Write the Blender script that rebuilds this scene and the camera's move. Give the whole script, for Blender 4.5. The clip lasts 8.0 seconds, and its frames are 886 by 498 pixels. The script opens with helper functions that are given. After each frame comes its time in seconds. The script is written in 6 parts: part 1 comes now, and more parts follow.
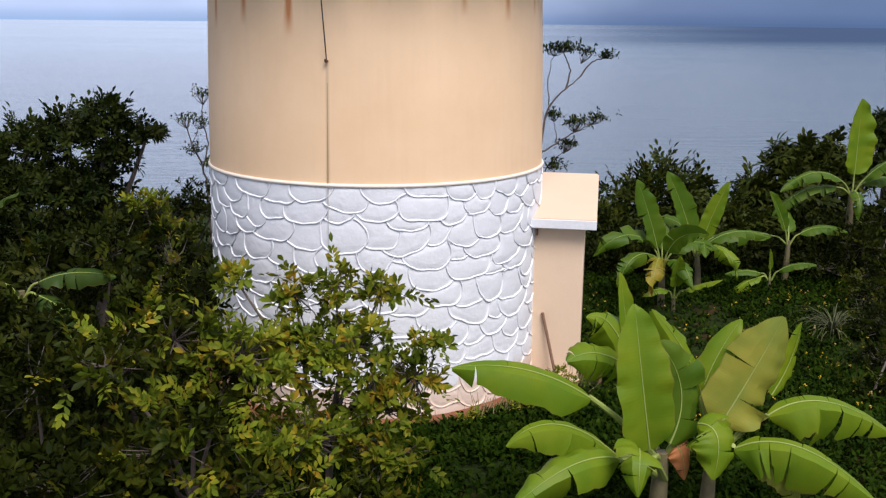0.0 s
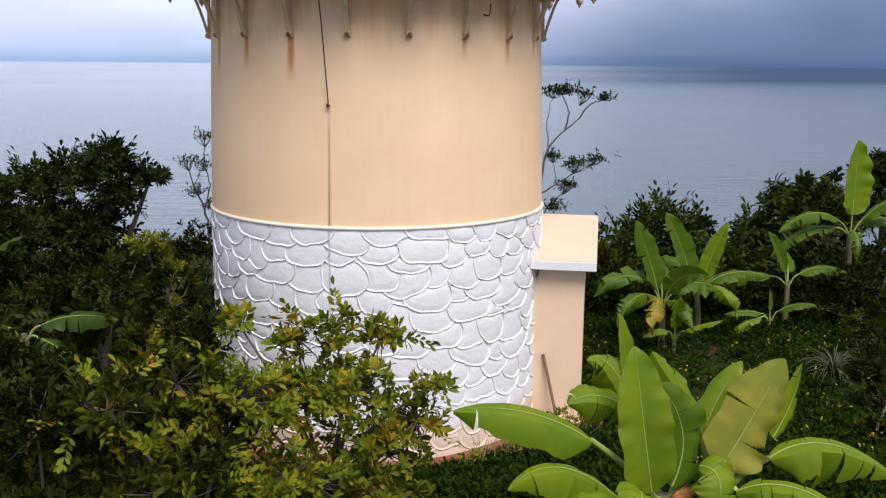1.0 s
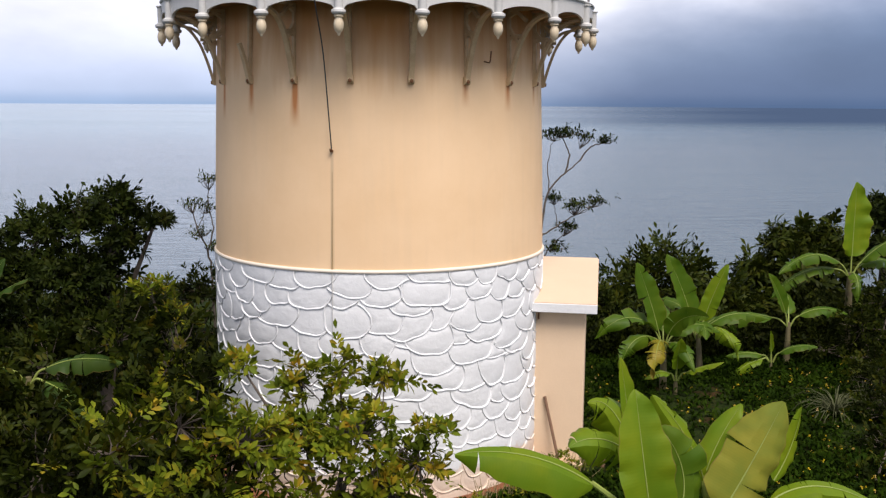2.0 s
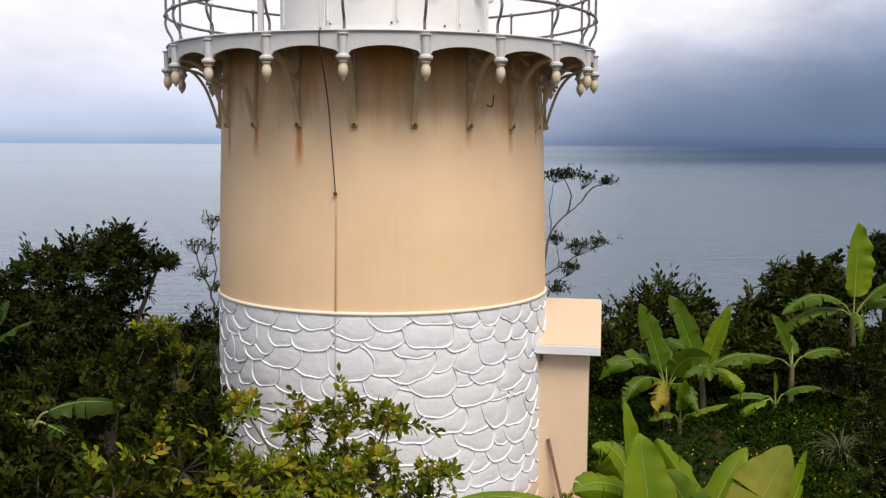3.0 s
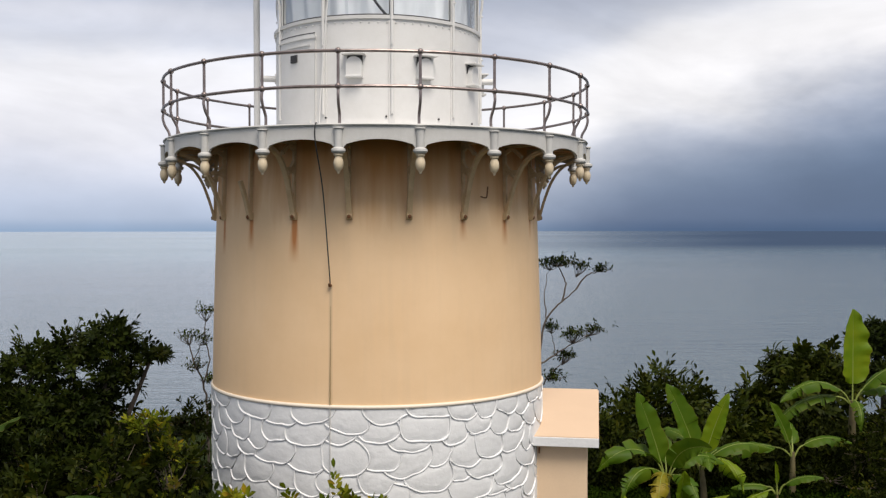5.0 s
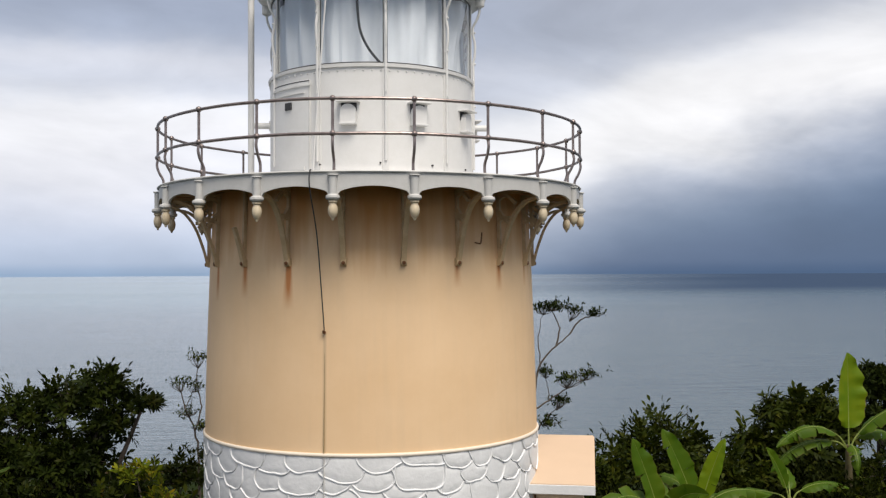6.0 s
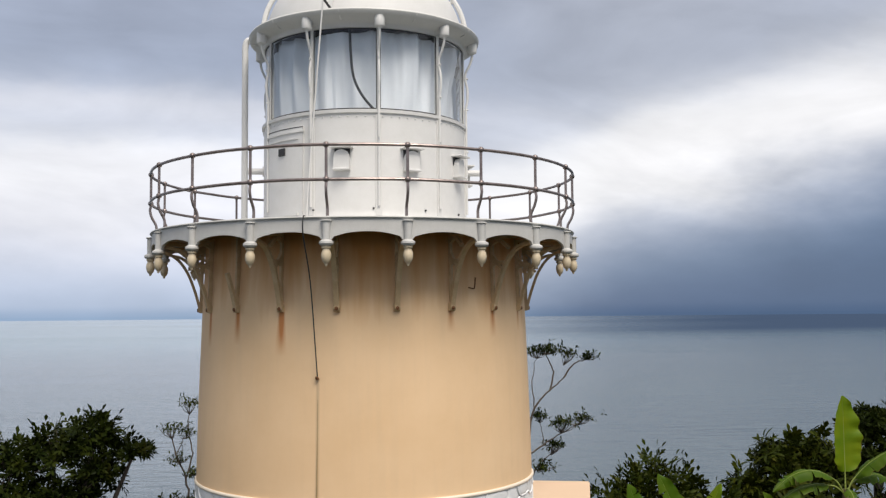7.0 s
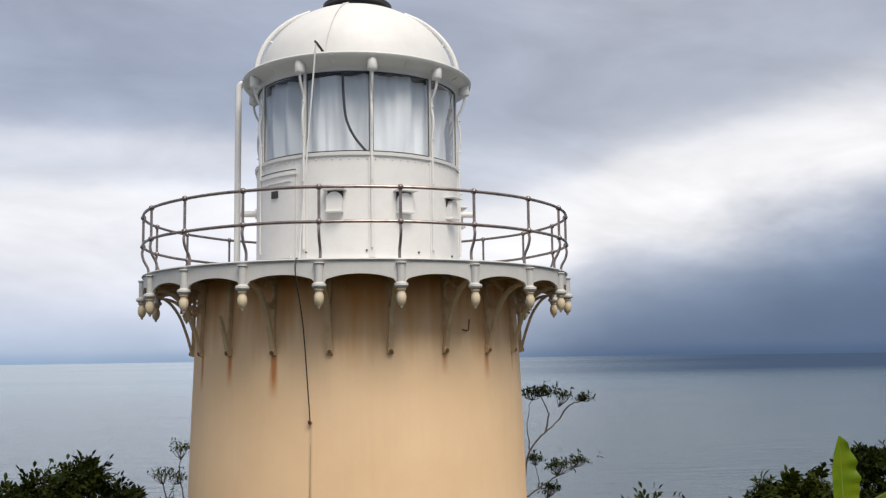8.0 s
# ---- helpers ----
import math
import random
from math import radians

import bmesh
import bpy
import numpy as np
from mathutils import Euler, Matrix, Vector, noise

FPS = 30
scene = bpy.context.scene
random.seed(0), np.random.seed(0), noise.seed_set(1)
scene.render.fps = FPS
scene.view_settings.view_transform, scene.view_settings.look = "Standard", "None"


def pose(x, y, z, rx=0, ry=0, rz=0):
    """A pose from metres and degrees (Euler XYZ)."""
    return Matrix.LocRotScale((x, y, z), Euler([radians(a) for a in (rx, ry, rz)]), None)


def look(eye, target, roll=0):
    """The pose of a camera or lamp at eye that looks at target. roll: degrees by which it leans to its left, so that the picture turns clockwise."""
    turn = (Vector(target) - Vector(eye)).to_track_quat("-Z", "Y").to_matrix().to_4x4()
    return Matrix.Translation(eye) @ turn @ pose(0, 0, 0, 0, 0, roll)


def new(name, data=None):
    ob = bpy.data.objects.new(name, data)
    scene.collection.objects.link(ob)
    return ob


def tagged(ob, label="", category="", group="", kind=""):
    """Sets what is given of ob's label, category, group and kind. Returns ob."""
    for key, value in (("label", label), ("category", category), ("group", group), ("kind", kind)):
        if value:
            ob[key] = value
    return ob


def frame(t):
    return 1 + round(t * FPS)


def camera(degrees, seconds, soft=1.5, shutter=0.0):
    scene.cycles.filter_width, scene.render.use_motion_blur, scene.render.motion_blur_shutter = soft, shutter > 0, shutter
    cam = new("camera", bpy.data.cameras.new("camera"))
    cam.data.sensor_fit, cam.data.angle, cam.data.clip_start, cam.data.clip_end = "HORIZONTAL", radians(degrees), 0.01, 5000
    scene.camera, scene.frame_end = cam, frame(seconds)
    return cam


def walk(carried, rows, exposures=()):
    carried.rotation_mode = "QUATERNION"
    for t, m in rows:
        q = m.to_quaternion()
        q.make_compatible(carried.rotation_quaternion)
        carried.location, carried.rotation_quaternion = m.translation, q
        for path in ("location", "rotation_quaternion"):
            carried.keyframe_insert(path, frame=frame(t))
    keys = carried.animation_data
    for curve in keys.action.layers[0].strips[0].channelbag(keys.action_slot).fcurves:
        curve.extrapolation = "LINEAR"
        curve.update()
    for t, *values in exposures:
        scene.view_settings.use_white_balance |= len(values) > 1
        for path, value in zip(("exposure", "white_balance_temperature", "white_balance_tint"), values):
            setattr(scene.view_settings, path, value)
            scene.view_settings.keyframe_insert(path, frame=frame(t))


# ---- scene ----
cam = camera(49.5, 8.0, soft=1.3)
S, LIFT = 0.85, 1.0      # metres per unit of the path below, and the height of its origin


def row(t, x, y, z, rx, ry, rz):
    return t, pose(S * x, S * y, S * z + LIFT, rx, ry, rz)


walk(cam, [
    row(0, 0.0593, -19.7509, 5.9232, 76.6094, -0.5608, -3.6477),
    row(0.5, 0.0466, -19.7816, 5.9377, 77.7486, -0.5038, -3.6715),
    row(1, 0.0401, -19.8298, 5.9901, 78.9530, -0.4360, -3.6781),
    row(1.5, 0.0429, -19.9140, 6.0340, 80.1660, -0.3908, -3.6191),
    row(3, 0.0084, -20.0234, 6.1403, 83.6458, -0.2972, -3.4726),
    row(3.5, 0.0072, -20.0209, 6.1682, 84.8452, -0.2701, -3.3829),
    row(4, 0.0000, -20.0000, 6.2000, 86.0812, -0.1999, -3.4638),
    row(4.5, -0.0022, -19.9908, 6.2168, 87.4206, -0.0738, -3.6462),
    row(6, -0.0468, -19.9612, 6.2741, 91.3552, 0.2719, -4.3264),
    row(6.5, -0.0629, -19.9647, 6.3009, 92.6349, 0.3896, -4.5679),
    row(7, -0.0617, -19.9482, 6.3256, 93.8674, 0.4928, -4.7600),
    row(7.5, -0.0547, -19.9234, 6.3349, 95.1084, 0.6454, -4.9100),
    row(8, -0.0484, -19.8955, 6.3428, 96.3113, 0.8251, -5.1000),
], exposures=((0, 0.36, 5950, 18), (1.5, 0.36, 6250, 17), (3, 0.18, 6550, 14.5), (3.5, 0.07, 6600, 14.5), (4.5, 0.04, 6650, 13), (6, 0.05, 6600, 11), (8, 0.04, 6600, 11)))

# ---------------------------------------------------------------- sky and sun
SUN_EL, SUN_AZ = radians(57), radians(160)     # azimuth clockwise from +y


def nodes_of(tree):
    """A small writer of node graphs: n(type, inputs by index or name, properties)."""
    def n(kind, ins=None, **props):
        nd = tree.nodes.new(kind)
        if "operation" in props:
            nd.operation = props["operation"]
        if "data_type" in props:
            nd.data_type = props["data_type"]
        if "interpolation_type" in props:
            nd.interpolation_type = props["interpolation_type"]
        if "bands_direction" in props:
            nd.bands_direction = props["bands_direction"]
        if "sky_type" in props:
            nd.sky_type, nd.sun_disc = props["sky_type"], False
            nd.sun_elevation, nd.sun_rotation = SUN_EL, SUN_AZ
        for k, v in (ins or {}).items():
            if isinstance(v, bpy.types.NodeSocket):
                tree.links.new(v, nd.inputs[k])
            else:
                nd.inputs[k].default_value = v
        return nd
    return n


def ramp(n, fac, stops, mode="LINEAR"):
    nd = n("ShaderNodeValToRGB", {0: fac})
    nd.color_ramp.interpolation = mode
    el = nd.color_ramp.elements
    while len(el) < len(stops):
        el.new(0.5)
    for e, (p, c) in zip(el, stops):
        e.position = p
        e.color = (*c, 1) if isinstance(c, tuple) else (c, c, c, 1)
    return nd.outputs[0]


def srgb(r, g, b):
    return tuple(((c / 255 + 0.055) / 1.055) ** 2.4 for c in (r, g, b))


world = bpy.data.worlds.new("overcast_sky")
scene.world = world
world.use_nodes = True
wt = world.node_tree
wt.nodes.clear()
n = nodes_of(wt)
d = n("ShaderNodeTexCoord").outputs["Generated"]
sky = n("ShaderNodeTexSky", sky_type="NISHITA").outputs[0]
sky = n("ShaderNodeVectorMath", {0: sky, 1: (0.1, 0.1, 0.1)}, operation="MULTIPLY").outputs[0]
flat = n("ShaderNodeVectorMath", {0: d, 1: (1.0, 1.0, 2.2)}, operation="MULTIPLY").outputs[0]
big = n("ShaderNodeTexNoise", {"Vector": flat, "Scale": 3.2, "Detail": 5.0, "Roughness": 0.55}).outputs[0]
fine = n("ShaderNodeTexNoise", {"Vector": flat, "Scale": 7.0, "Detail": 5.0, "Roughness": 0.5}).outputs[0]
sep = n("ShaderNodeSeparateXYZ", {0: d})
wob = n("ShaderNodeMath", {0: big, 1: 0.5}, operation="SUBTRACT").outputs[0]
wob2 = n("ShaderNodeMath", {0: fine, 1: 0.5}, operation="SUBTRACT").outputs[0]
# elevation, bent by the clouds but not at the horizon
low = n("ShaderNodeMapRange", {0: sep.outputs[2], 1: 0.0, 2: 0.12, 3: 0.0, 4: 1.0}).outputs[0]
bend = n("ShaderNodeMath", {0: n("ShaderNodeMath", {0: wob, 1: 0.095}, operation="MULTIPLY").outputs[0],
                            1: n("ShaderNodeMath", {0: wob2, 1: 0.055}, operation="MULTIPLY").outputs[0]}, operation="ADD").outputs[0]
bend = n("ShaderNodeMath", {0: bend, 1: low}, operation="MULTIPLY").outputs[0]
el = n("ShaderNodeMath", {0: sep.outputs[2], 1: bend}, operation="ADD").outputs[0]
left = ramp(n, el, [(0.0, srgb(168, 186, 212)), (0.03, srgb(190, 204, 228)), (0.06, srgb(214, 221, 238)), (0.095, srgb(238, 240, 249)),
                    (0.15, (1.02, 1.03, 1.06)), (0.175, srgb(200, 208, 224)), (0.2, srgb(228, 231, 240)), (0.225, srgb(176, 186, 205)), (0.26, srgb(160, 171, 192)),
                    (0.36, srgb(166, 175, 194)), (0.42, srgb(180, 186, 199)), (0.6, (0.5, 0.52, 0.55)), (1.0, (0.68, 0.69, 0.71))], "B_SPLINE")
# the rain cloud: it stands higher the further it lies to the right
rise = n("ShaderNodeMapRange", {0: sep.outputs[0], 1: -0.1, 2: 0.6, 3: 0.128, 4: -0.05}).outputs[0]
el_r = n("ShaderNodeMath", {0: el, 1: rise}, operation="ADD").outputs[0]
right = ramp(n, el_r, [(0.0, srgb(84, 106, 138)), (0.04, srgb(92, 112, 144)), (0.075, srgb(112, 130, 158)), (0.105, srgb(150, 162, 184)),
                       (0.135, srgb(205, 210, 221)), (0.165, (0.98, 0.98, 0.99)), (0.21, (0.92, 0.93, 0.95)), (0.24, srgb(196, 202, 214)), (0.28, srgb(168, 176, 192)),
                       (0.42, srgb(180, 186, 199)), (0.6, (0.5, 0.52, 0.55)), (1.0, (0.68, 0.69, 0.71))], "B_SPLINE")
side = n("ShaderNodeMath", {0: sep.outputs[0], 1: n("ShaderNodeMath", {0: wob, 1: 0.25}, operation="MULTIPLY").outputs[0]}, operation="ADD").outputs[0]
side = n("ShaderNodeMapRange", {0: side, 1: -0.04, 2: 0.27, 3: 0.0, 4: 1.0}, interpolation_type="SMOOTHSTEP").outputs[0]
cloud = n("ShaderNodeMix", {0: side, 6: left, 7: right}, data_type="RGBA").outputs[2]
# long slanting streaks of thinner cloud
slant = n("ShaderNodeCombineXYZ", {0: n("ShaderNodeMath", {0: sep.outputs[0], 1: n("ShaderNodeMath", {0: sep.outputs[2], 1: 0.9}, operation="MULTIPLY").outputs[0]}, operation="ADD").outputs[0],
                                   1: sep.outputs[1], 2: n("ShaderNodeMath", {0: sep.outputs[2], 1: 3.0}, operation="MULTIPLY").outputs[0]}).outputs[0]
streaks = n("ShaderNodeTexNoise", {"Vector": slant, "Scale": 4.2, "Detail": 7.0, "Roughness": 0.55, "Distortion": 0.5}).outputs[0]
streaks = n("ShaderNodeMapRange", {0: streaks, 1: 0.3, 2: 0.7, 3: -0.13, 4: 0.13}).outputs[0]
streaks = n("ShaderNodeMath", {0: n("ShaderNodeMath", {0: streaks, 1: low}, operation="MULTIPLY").outputs[0], 1: 1.0}, operation="ADD").outputs[0]
cloud = n("ShaderNodeVectorMath", {0: cloud, 1: n("ShaderNodeCombineXYZ", {0: streaks, 1: streaks, 2: streaks}).outputs[0]}, operation="MULTIPLY").outputs[0]
# a bank of rain haze lies along the horizon
bank = n("ShaderNodeMapRange", {0: sep.outputs[2], 1: 0.012, 2: -0.001, 3: 0.0, 4: 1.0}, interpolation_type="SMOOTHSTEP").outputs[0]
cloud = n("ShaderNodeMix", {0: bank, 6: cloud, 7: n("ShaderNodeVectorMath", {0: cloud, 1: (0.76, 0.84, 0.9)}, operation="MULTIPLY").outputs[0]}, data_type="RGBA").outputs[2]
# soft mottling of the cloud
mott = n("ShaderNodeMapRange", {0: fine, 1: 0.3, 2: 0.72, 3: 0.92, 4: 1.08}).outputs[0]
cloud = n("ShaderNodeVectorMath", {0: cloud, 1: n("ShaderNodeCombineXYZ", {0: mott, 1: mott, 2: mott}).outputs[0]}, operation="MULTIPLY").outputs[0]
# the brighter half of the sky, where the veiled sun stands behind the camera
back = n("ShaderNodeMapRange", {0: sep.outputs[1], 1: 0.25, 2: -0.5, 3: 1.0, 4: 1.1}, interpolation_type="SMOOTHSTEP").outputs[0]
cloud = n("ShaderNodeVectorMath", {0: cloud, 1: n("ShaderNodeCombineXYZ", {0: back, 1: back, 2: back}).outputs[0]}, operation="MULTIPLY").outputs[0]
cover = n("ShaderNodeMix", {0: 0.93, 6: sky, 7: cloud}, data_type="RGBA").outputs[2]
# below the horizon: the far sea's haze
under = n("ShaderNodeMath", {0: sep.outputs[2], 1: -0.0004}, operation="LESS_THAN").outputs[0]
cover = n("ShaderNodeMix", {0: under, 6: cover, 7: n("ShaderNodeVectorMath", {0: cover, 1: (0.94, 0.97, 0.98)}, operation="MULTIPLY").outputs[0]}, data_type="RGBA").outputs[2]
bg = n("ShaderNodeBackground", {0: cover, 1: 1.0})
wt.links.new(bg.outputs[0], n("ShaderNodeOutputWorld").inputs[0])

sun = new("sun", bpy.data.lights.new("sun", "SUN"))
sun.data.energy, sun.data.angle, sun.data.color = 3.6, radians(32), (1.0, 0.94, 0.85)
to_sun = Vector((math.sin(SUN_AZ) * math.cos(SUN_EL), math.cos(SUN_AZ) * math.cos(SUN_EL), math.sin(SUN_EL)))
sun.matrix_world = look(to_sun * 60, (0, 0, 0))

# ---------------------------------------------------------------- materials
FOOT_Z, BAND_Z, BRACKET_Z, DECK_Z = -0.35, 3.66, 6.49, 7.75
POST_TURN = 9.2          # the first post's angle, degrees from the side that faces the camera
STEP = 18.0


def material(name, rough=0.6, metal=0.0):
    m = bpy.data.materials.new(name)
    m.use_nodes = True
    b = m.node_tree.nodes["Principled BSDF"]
    b.inputs["Roughness"].default_value, b.inputs["Metallic"].default_value = rough, metal
    return m, nodes_of(m.node_tree), b, m.node_tree.links.new


def painted(name, colour, dark, rough=0.5, metal=0.0, scale=6.0, amount=0.5, bump=0.1, grain=60.0, rust=None, rust_at=0.66, splash=None):
    """A surface with stains at two scales, optional rust spots and fine relief."""
    m, n, b, link = material(name, rough, metal)
    p = n("ShaderNodeTexCoord").outputs["Object"]
    a = n("ShaderNodeTexNoise", {"Vector": p, "Scale": scale, "Detail": 6.0, "Roughness": 0.65}).outputs[0]
    g = n("ShaderNodeTexNoise", {"Vector": p, "Scale": grain, "Detail": 3.0}).outputs[0]
    f = n("ShaderNodeMapRange", {0: a, 1: 0.4, 2: 0.75, 3: 0.0, 4: amount}).outputs[0]
    c = n("ShaderNodeMix", {0: f, 6: (*colour, 1), 7: (*dark, 1)}, data_type="RGBA").outputs[2]
    gf = n("ShaderNodeMapRange", {0: g, 1: 0.35, 2: 0.75, 3: 0.0, 4: amount * 0.5}).outputs[0]
    c = n("ShaderNodeMix", {0: gf, 6: c, 7: (*dark, 1)}, data_type="RGBA").outputs[2]
    if rust:
        r = n("ShaderNodeTexNoise", {"Vector": p, "Scale": scale * 2.3, "Detail": 8.0, "Roughness": 0.7}).outputs[0]
        rf = n("ShaderNodeMapRange", {0: r, 1: rust_at, 2: rust_at + 0.08, 3: 0.0, 4: 0.85}).outputs[0]
        c = n("ShaderNodeMix", {0: rf, 6: c, 7: (*rust, 1)}, data_type="RGBA").outputs[2]
    if splash:
        zz = n("ShaderNodeSeparateXYZ", {0: p}).outputs[2]
        edge = n("ShaderNodeMath", {0: n("ShaderNodeMath", {0: a, 1: -0.9}, operation="MULTIPLY").outputs[0], 1: zz}, operation="ADD").outputs[0]
        c = n("ShaderNodeMix", {0: n("ShaderNodeMapRange", {0: edge, 1: 0.12, 2: 0.0, 3: 0.0, 4: 0.8}).outputs[0], 6: c, 7: (*splash, 1)}, data_type="RGBA").outputs[2]
    link(c, b.inputs["Base Color"])
    rr = n("ShaderNodeMapRange", {0: a, 3: rough - 0.1, 4: min(1, rough + 0.12)}).outputs[0]
    link(rr, b.inputs["Roughness"])
    if bump:
        link(n("ShaderNodeBump", {"Strength": bump, "Distance": 0.01, "Height": g}).outputs[0], b.inputs["Normal"])
    return m


def plaster():
    """Cream plaster on the round wall: rain streaks, faint blotches and rust that runs down from the bracket bolts."""
    m, n, b, link = material("cream_plaster", 0.75)
    M = lambda op, x, y=0.0: n("ShaderNodeMath", {0: x, 1: y}, operation=op).outputs[0]
    p = n("ShaderNodeTexCoord").outputs["Object"]
    s = n("ShaderNodeSeparateXYZ", {0: p})
    ang = M("MULTIPLY", M("ARCTAN2", s.outputs[0], M("MULTIPLY", s.outputs[1], -1.0)), 180 / math.pi)
    k = M("DIVIDE", M("SUBTRACT", ang, POST_TURN), STEP)
    near = M("ROUND", k)
    off = M("MULTIPLY", M("SUBTRACT", k, near), STEP * math.pi / 180 * 2.8)        # metres from the bolt's plumb line
    rnd = ramp(n, M("DIVIDE", M("ADD", near, 10.5), 20.0), [(0.0, 0.5), (0.25, 0.6), (0.3, 0.85), (0.35, 0.75), (0.4, 1.0), (0.45, 0.12), (0.5, 0.08), (0.55, 0.5), (0.6, 0.62), (0.65, 0.5)], "CONSTANT")
    drop = M("SUBTRACT", BRACKET_Z + 0.02, s.outputs[2])
    wav = n("ShaderNodeTexNoise", {"Vector": n("ShaderNodeVectorMath", {0: p, 1: (9, 9, 1.6)}, operation="MULTIPLY").outputs[0], "Scale": 1.0, "Detail": 4.0}).outputs[0]
    off2 = M("ABSOLUTE", M("ADD", off, M("MULTIPLY", M("SUBTRACT", wav, 0.5), 0.05)))
    wide = M("ADD", 0.036, M("MULTIPLY", drop, 0.06))
    across = n("ShaderNodeMapRange", {0: M("DIVIDE", off2, wide), 1: 0.2, 2: 1.5, 3: 1.0, 4: 0.0}).outputs[0]
    length = M("ADD", 0.12, M("MULTIPLY", rnd, 0.62))
    along = n("ShaderNodeMapRange", {0: M("DIVIDE", drop, length), 1: 0.0, 2: 1.0, 3: 1.0, 4: 0.0}).outputs[0]
    below = M("GREATER_THAN", drop, 0.0)
    streak = M("MULTIPLY", M("MULTIPLY", across, along), M("MULTIPLY", below, M("MULTIPLY", rnd, 2.2)))
    blot = n("ShaderNodeTexNoise", {"Vector": p, "Scale": 0.9, "Detail": 6.0, "Roughness": 0.62}).outputs[0]
    rain = n("ShaderNodeTexNoise", {"Vector": n("ShaderNodeVectorMath", {0: p, 1: (5, 5, 0.35)}, operation="MULTIPLY").outputs[0], "Scale": 1.6, "Detail": 5.0}).outputs[0]
    c = n("ShaderNodeMix", {0: n("ShaderNodeMapRange", {0: blot, 1: 0.35, 2: 0.7}).outputs[0], 6: (0.765, 0.54, 0.325, 1), 7: (0.715, 0.49, 0.28, 1)}, data_type="RGBA").outputs[2]
    c = n("ShaderNodeMix", {0: n("ShaderNodeMapRange", {0: rain, 1: 0.5, 2: 0.8, 3: 0.0, 4: 0.12}).outputs[0], 6: c, 7: (0.5, 0.38, 0.26, 1)}, data_type="RGBA").outputs[2]
    # the groove's damp line below the hook
    line = n("ShaderNodeMapRange", {0: M("ABSOLUTE", M("ADD", M("ADD", ang, 14.55), M("MULTIPLY", M("SUBTRACT", wav, 0.5), 0.5))), 1: 0.15, 2: 0.75, 3: 0.4, 4: 0.0}).outputs[0]
    line = M("MULTIPLY", line, M("LESS_THAN", s.outputs[2], 5.45))
    c = n("ShaderNodeMix", {0: line, 6: c, 7: (0.28, 0.21, 0.15, 1)}, data_type="RGBA").outputs[2]
    # brown water runs from the iron gallery, each of its own length, plus its painted shade
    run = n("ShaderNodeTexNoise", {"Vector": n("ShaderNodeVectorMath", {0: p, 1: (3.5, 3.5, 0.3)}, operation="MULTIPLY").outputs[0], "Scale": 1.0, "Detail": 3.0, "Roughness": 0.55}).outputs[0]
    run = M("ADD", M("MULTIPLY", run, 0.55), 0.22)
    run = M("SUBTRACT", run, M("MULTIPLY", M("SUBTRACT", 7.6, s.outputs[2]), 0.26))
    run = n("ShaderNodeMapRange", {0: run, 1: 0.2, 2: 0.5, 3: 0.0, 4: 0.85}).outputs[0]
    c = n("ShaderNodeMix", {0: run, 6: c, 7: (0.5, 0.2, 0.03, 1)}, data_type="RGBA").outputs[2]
    streak = M("MINIMUM", streak, 0.92)
    c = n("ShaderNodeMix", {0: streak, 6: c, 7: (0.48, 0.17, 0.04, 1)}, data_type="RGBA").outputs[2]
    link(c, b.inputs["Base Color"])
    g = n("ShaderNodeTexNoise", {"Vector": p, "Scale": 45.0, "Detail": 4.0}).outputs[0]
    h = M("ADD", M("MULTIPLY", g, 0.25), blot)
    link(n("ShaderNodeBump", {"Strength": 0.18, "Distance": 0.02, "Height": h}).outputs[0], b.inputs["Normal"])
    return m


def leafy(name, colours, rough=0.6, shine=0.12, through_light=0.15, k=0.3):
    """Leaves: each one takes its own tone of the list, and lets some light through."""
    m, n, b, link = material(name, rough)
    r = n("ShaderNodeNewGeometry").outputs["Random Per Island"]
    q = n("ShaderNodeTexCoord").outputs["Object"]
    clump = n("ShaderNodeTexNoise", {"Vector": q, "Scale": 3.4, "Detail": 2.0}).outputs[0]
    clump = n("ShaderNodeMapRange", {0: clump, 1: 0.3, 2: 0.72, 3: 0.0, 4: 0.62}).outputs[0]
    r = n("ShaderNodeMath", {0: clump, 1: n("ShaderNodeMath", {0: r, 1: 0.38}, operation="MULTIPLY").outputs[0]}, operation="ADD").outputs[0]
    # k darkens every tone, putting the foliage's deep shade into the colour
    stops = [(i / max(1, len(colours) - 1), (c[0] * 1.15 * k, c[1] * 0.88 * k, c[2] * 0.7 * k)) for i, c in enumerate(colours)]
    c = ramp(n, r, stops)
    p = n("ShaderNodeTexCoord").outputs["Object"]
    v = n("ShaderNodeTexNoise", {"Vector": p, "Scale": 1.3, "Detail": 3.0}).outputs[0]
    v = n("ShaderNodeMapRange", {0: v, 1: 0.3, 2: 0.7, 3: 0.72, 4: 1.25}).outputs[0]
    c = n("ShaderNodeVectorMath", {0: c, 1: n("ShaderNodeCombineXYZ", {0: v, 1: v, 2: v}).outputs[0]}, operation="MULTIPLY").outputs[0]
    link(c, b.inputs["Base Color"])
    b.inputs["Specular IOR Level"].default_value = shine * 0.5
    t = n("ShaderNodeBsdfTranslucent", {0: c})
    mix = n("ShaderNodeMixShader", {0: through_light, 1: b.outputs[0], 2: t.outputs[0]})
    link(mix.outputs[0], m.node_tree.nodes["Material Output"].inputs[0])
    return m


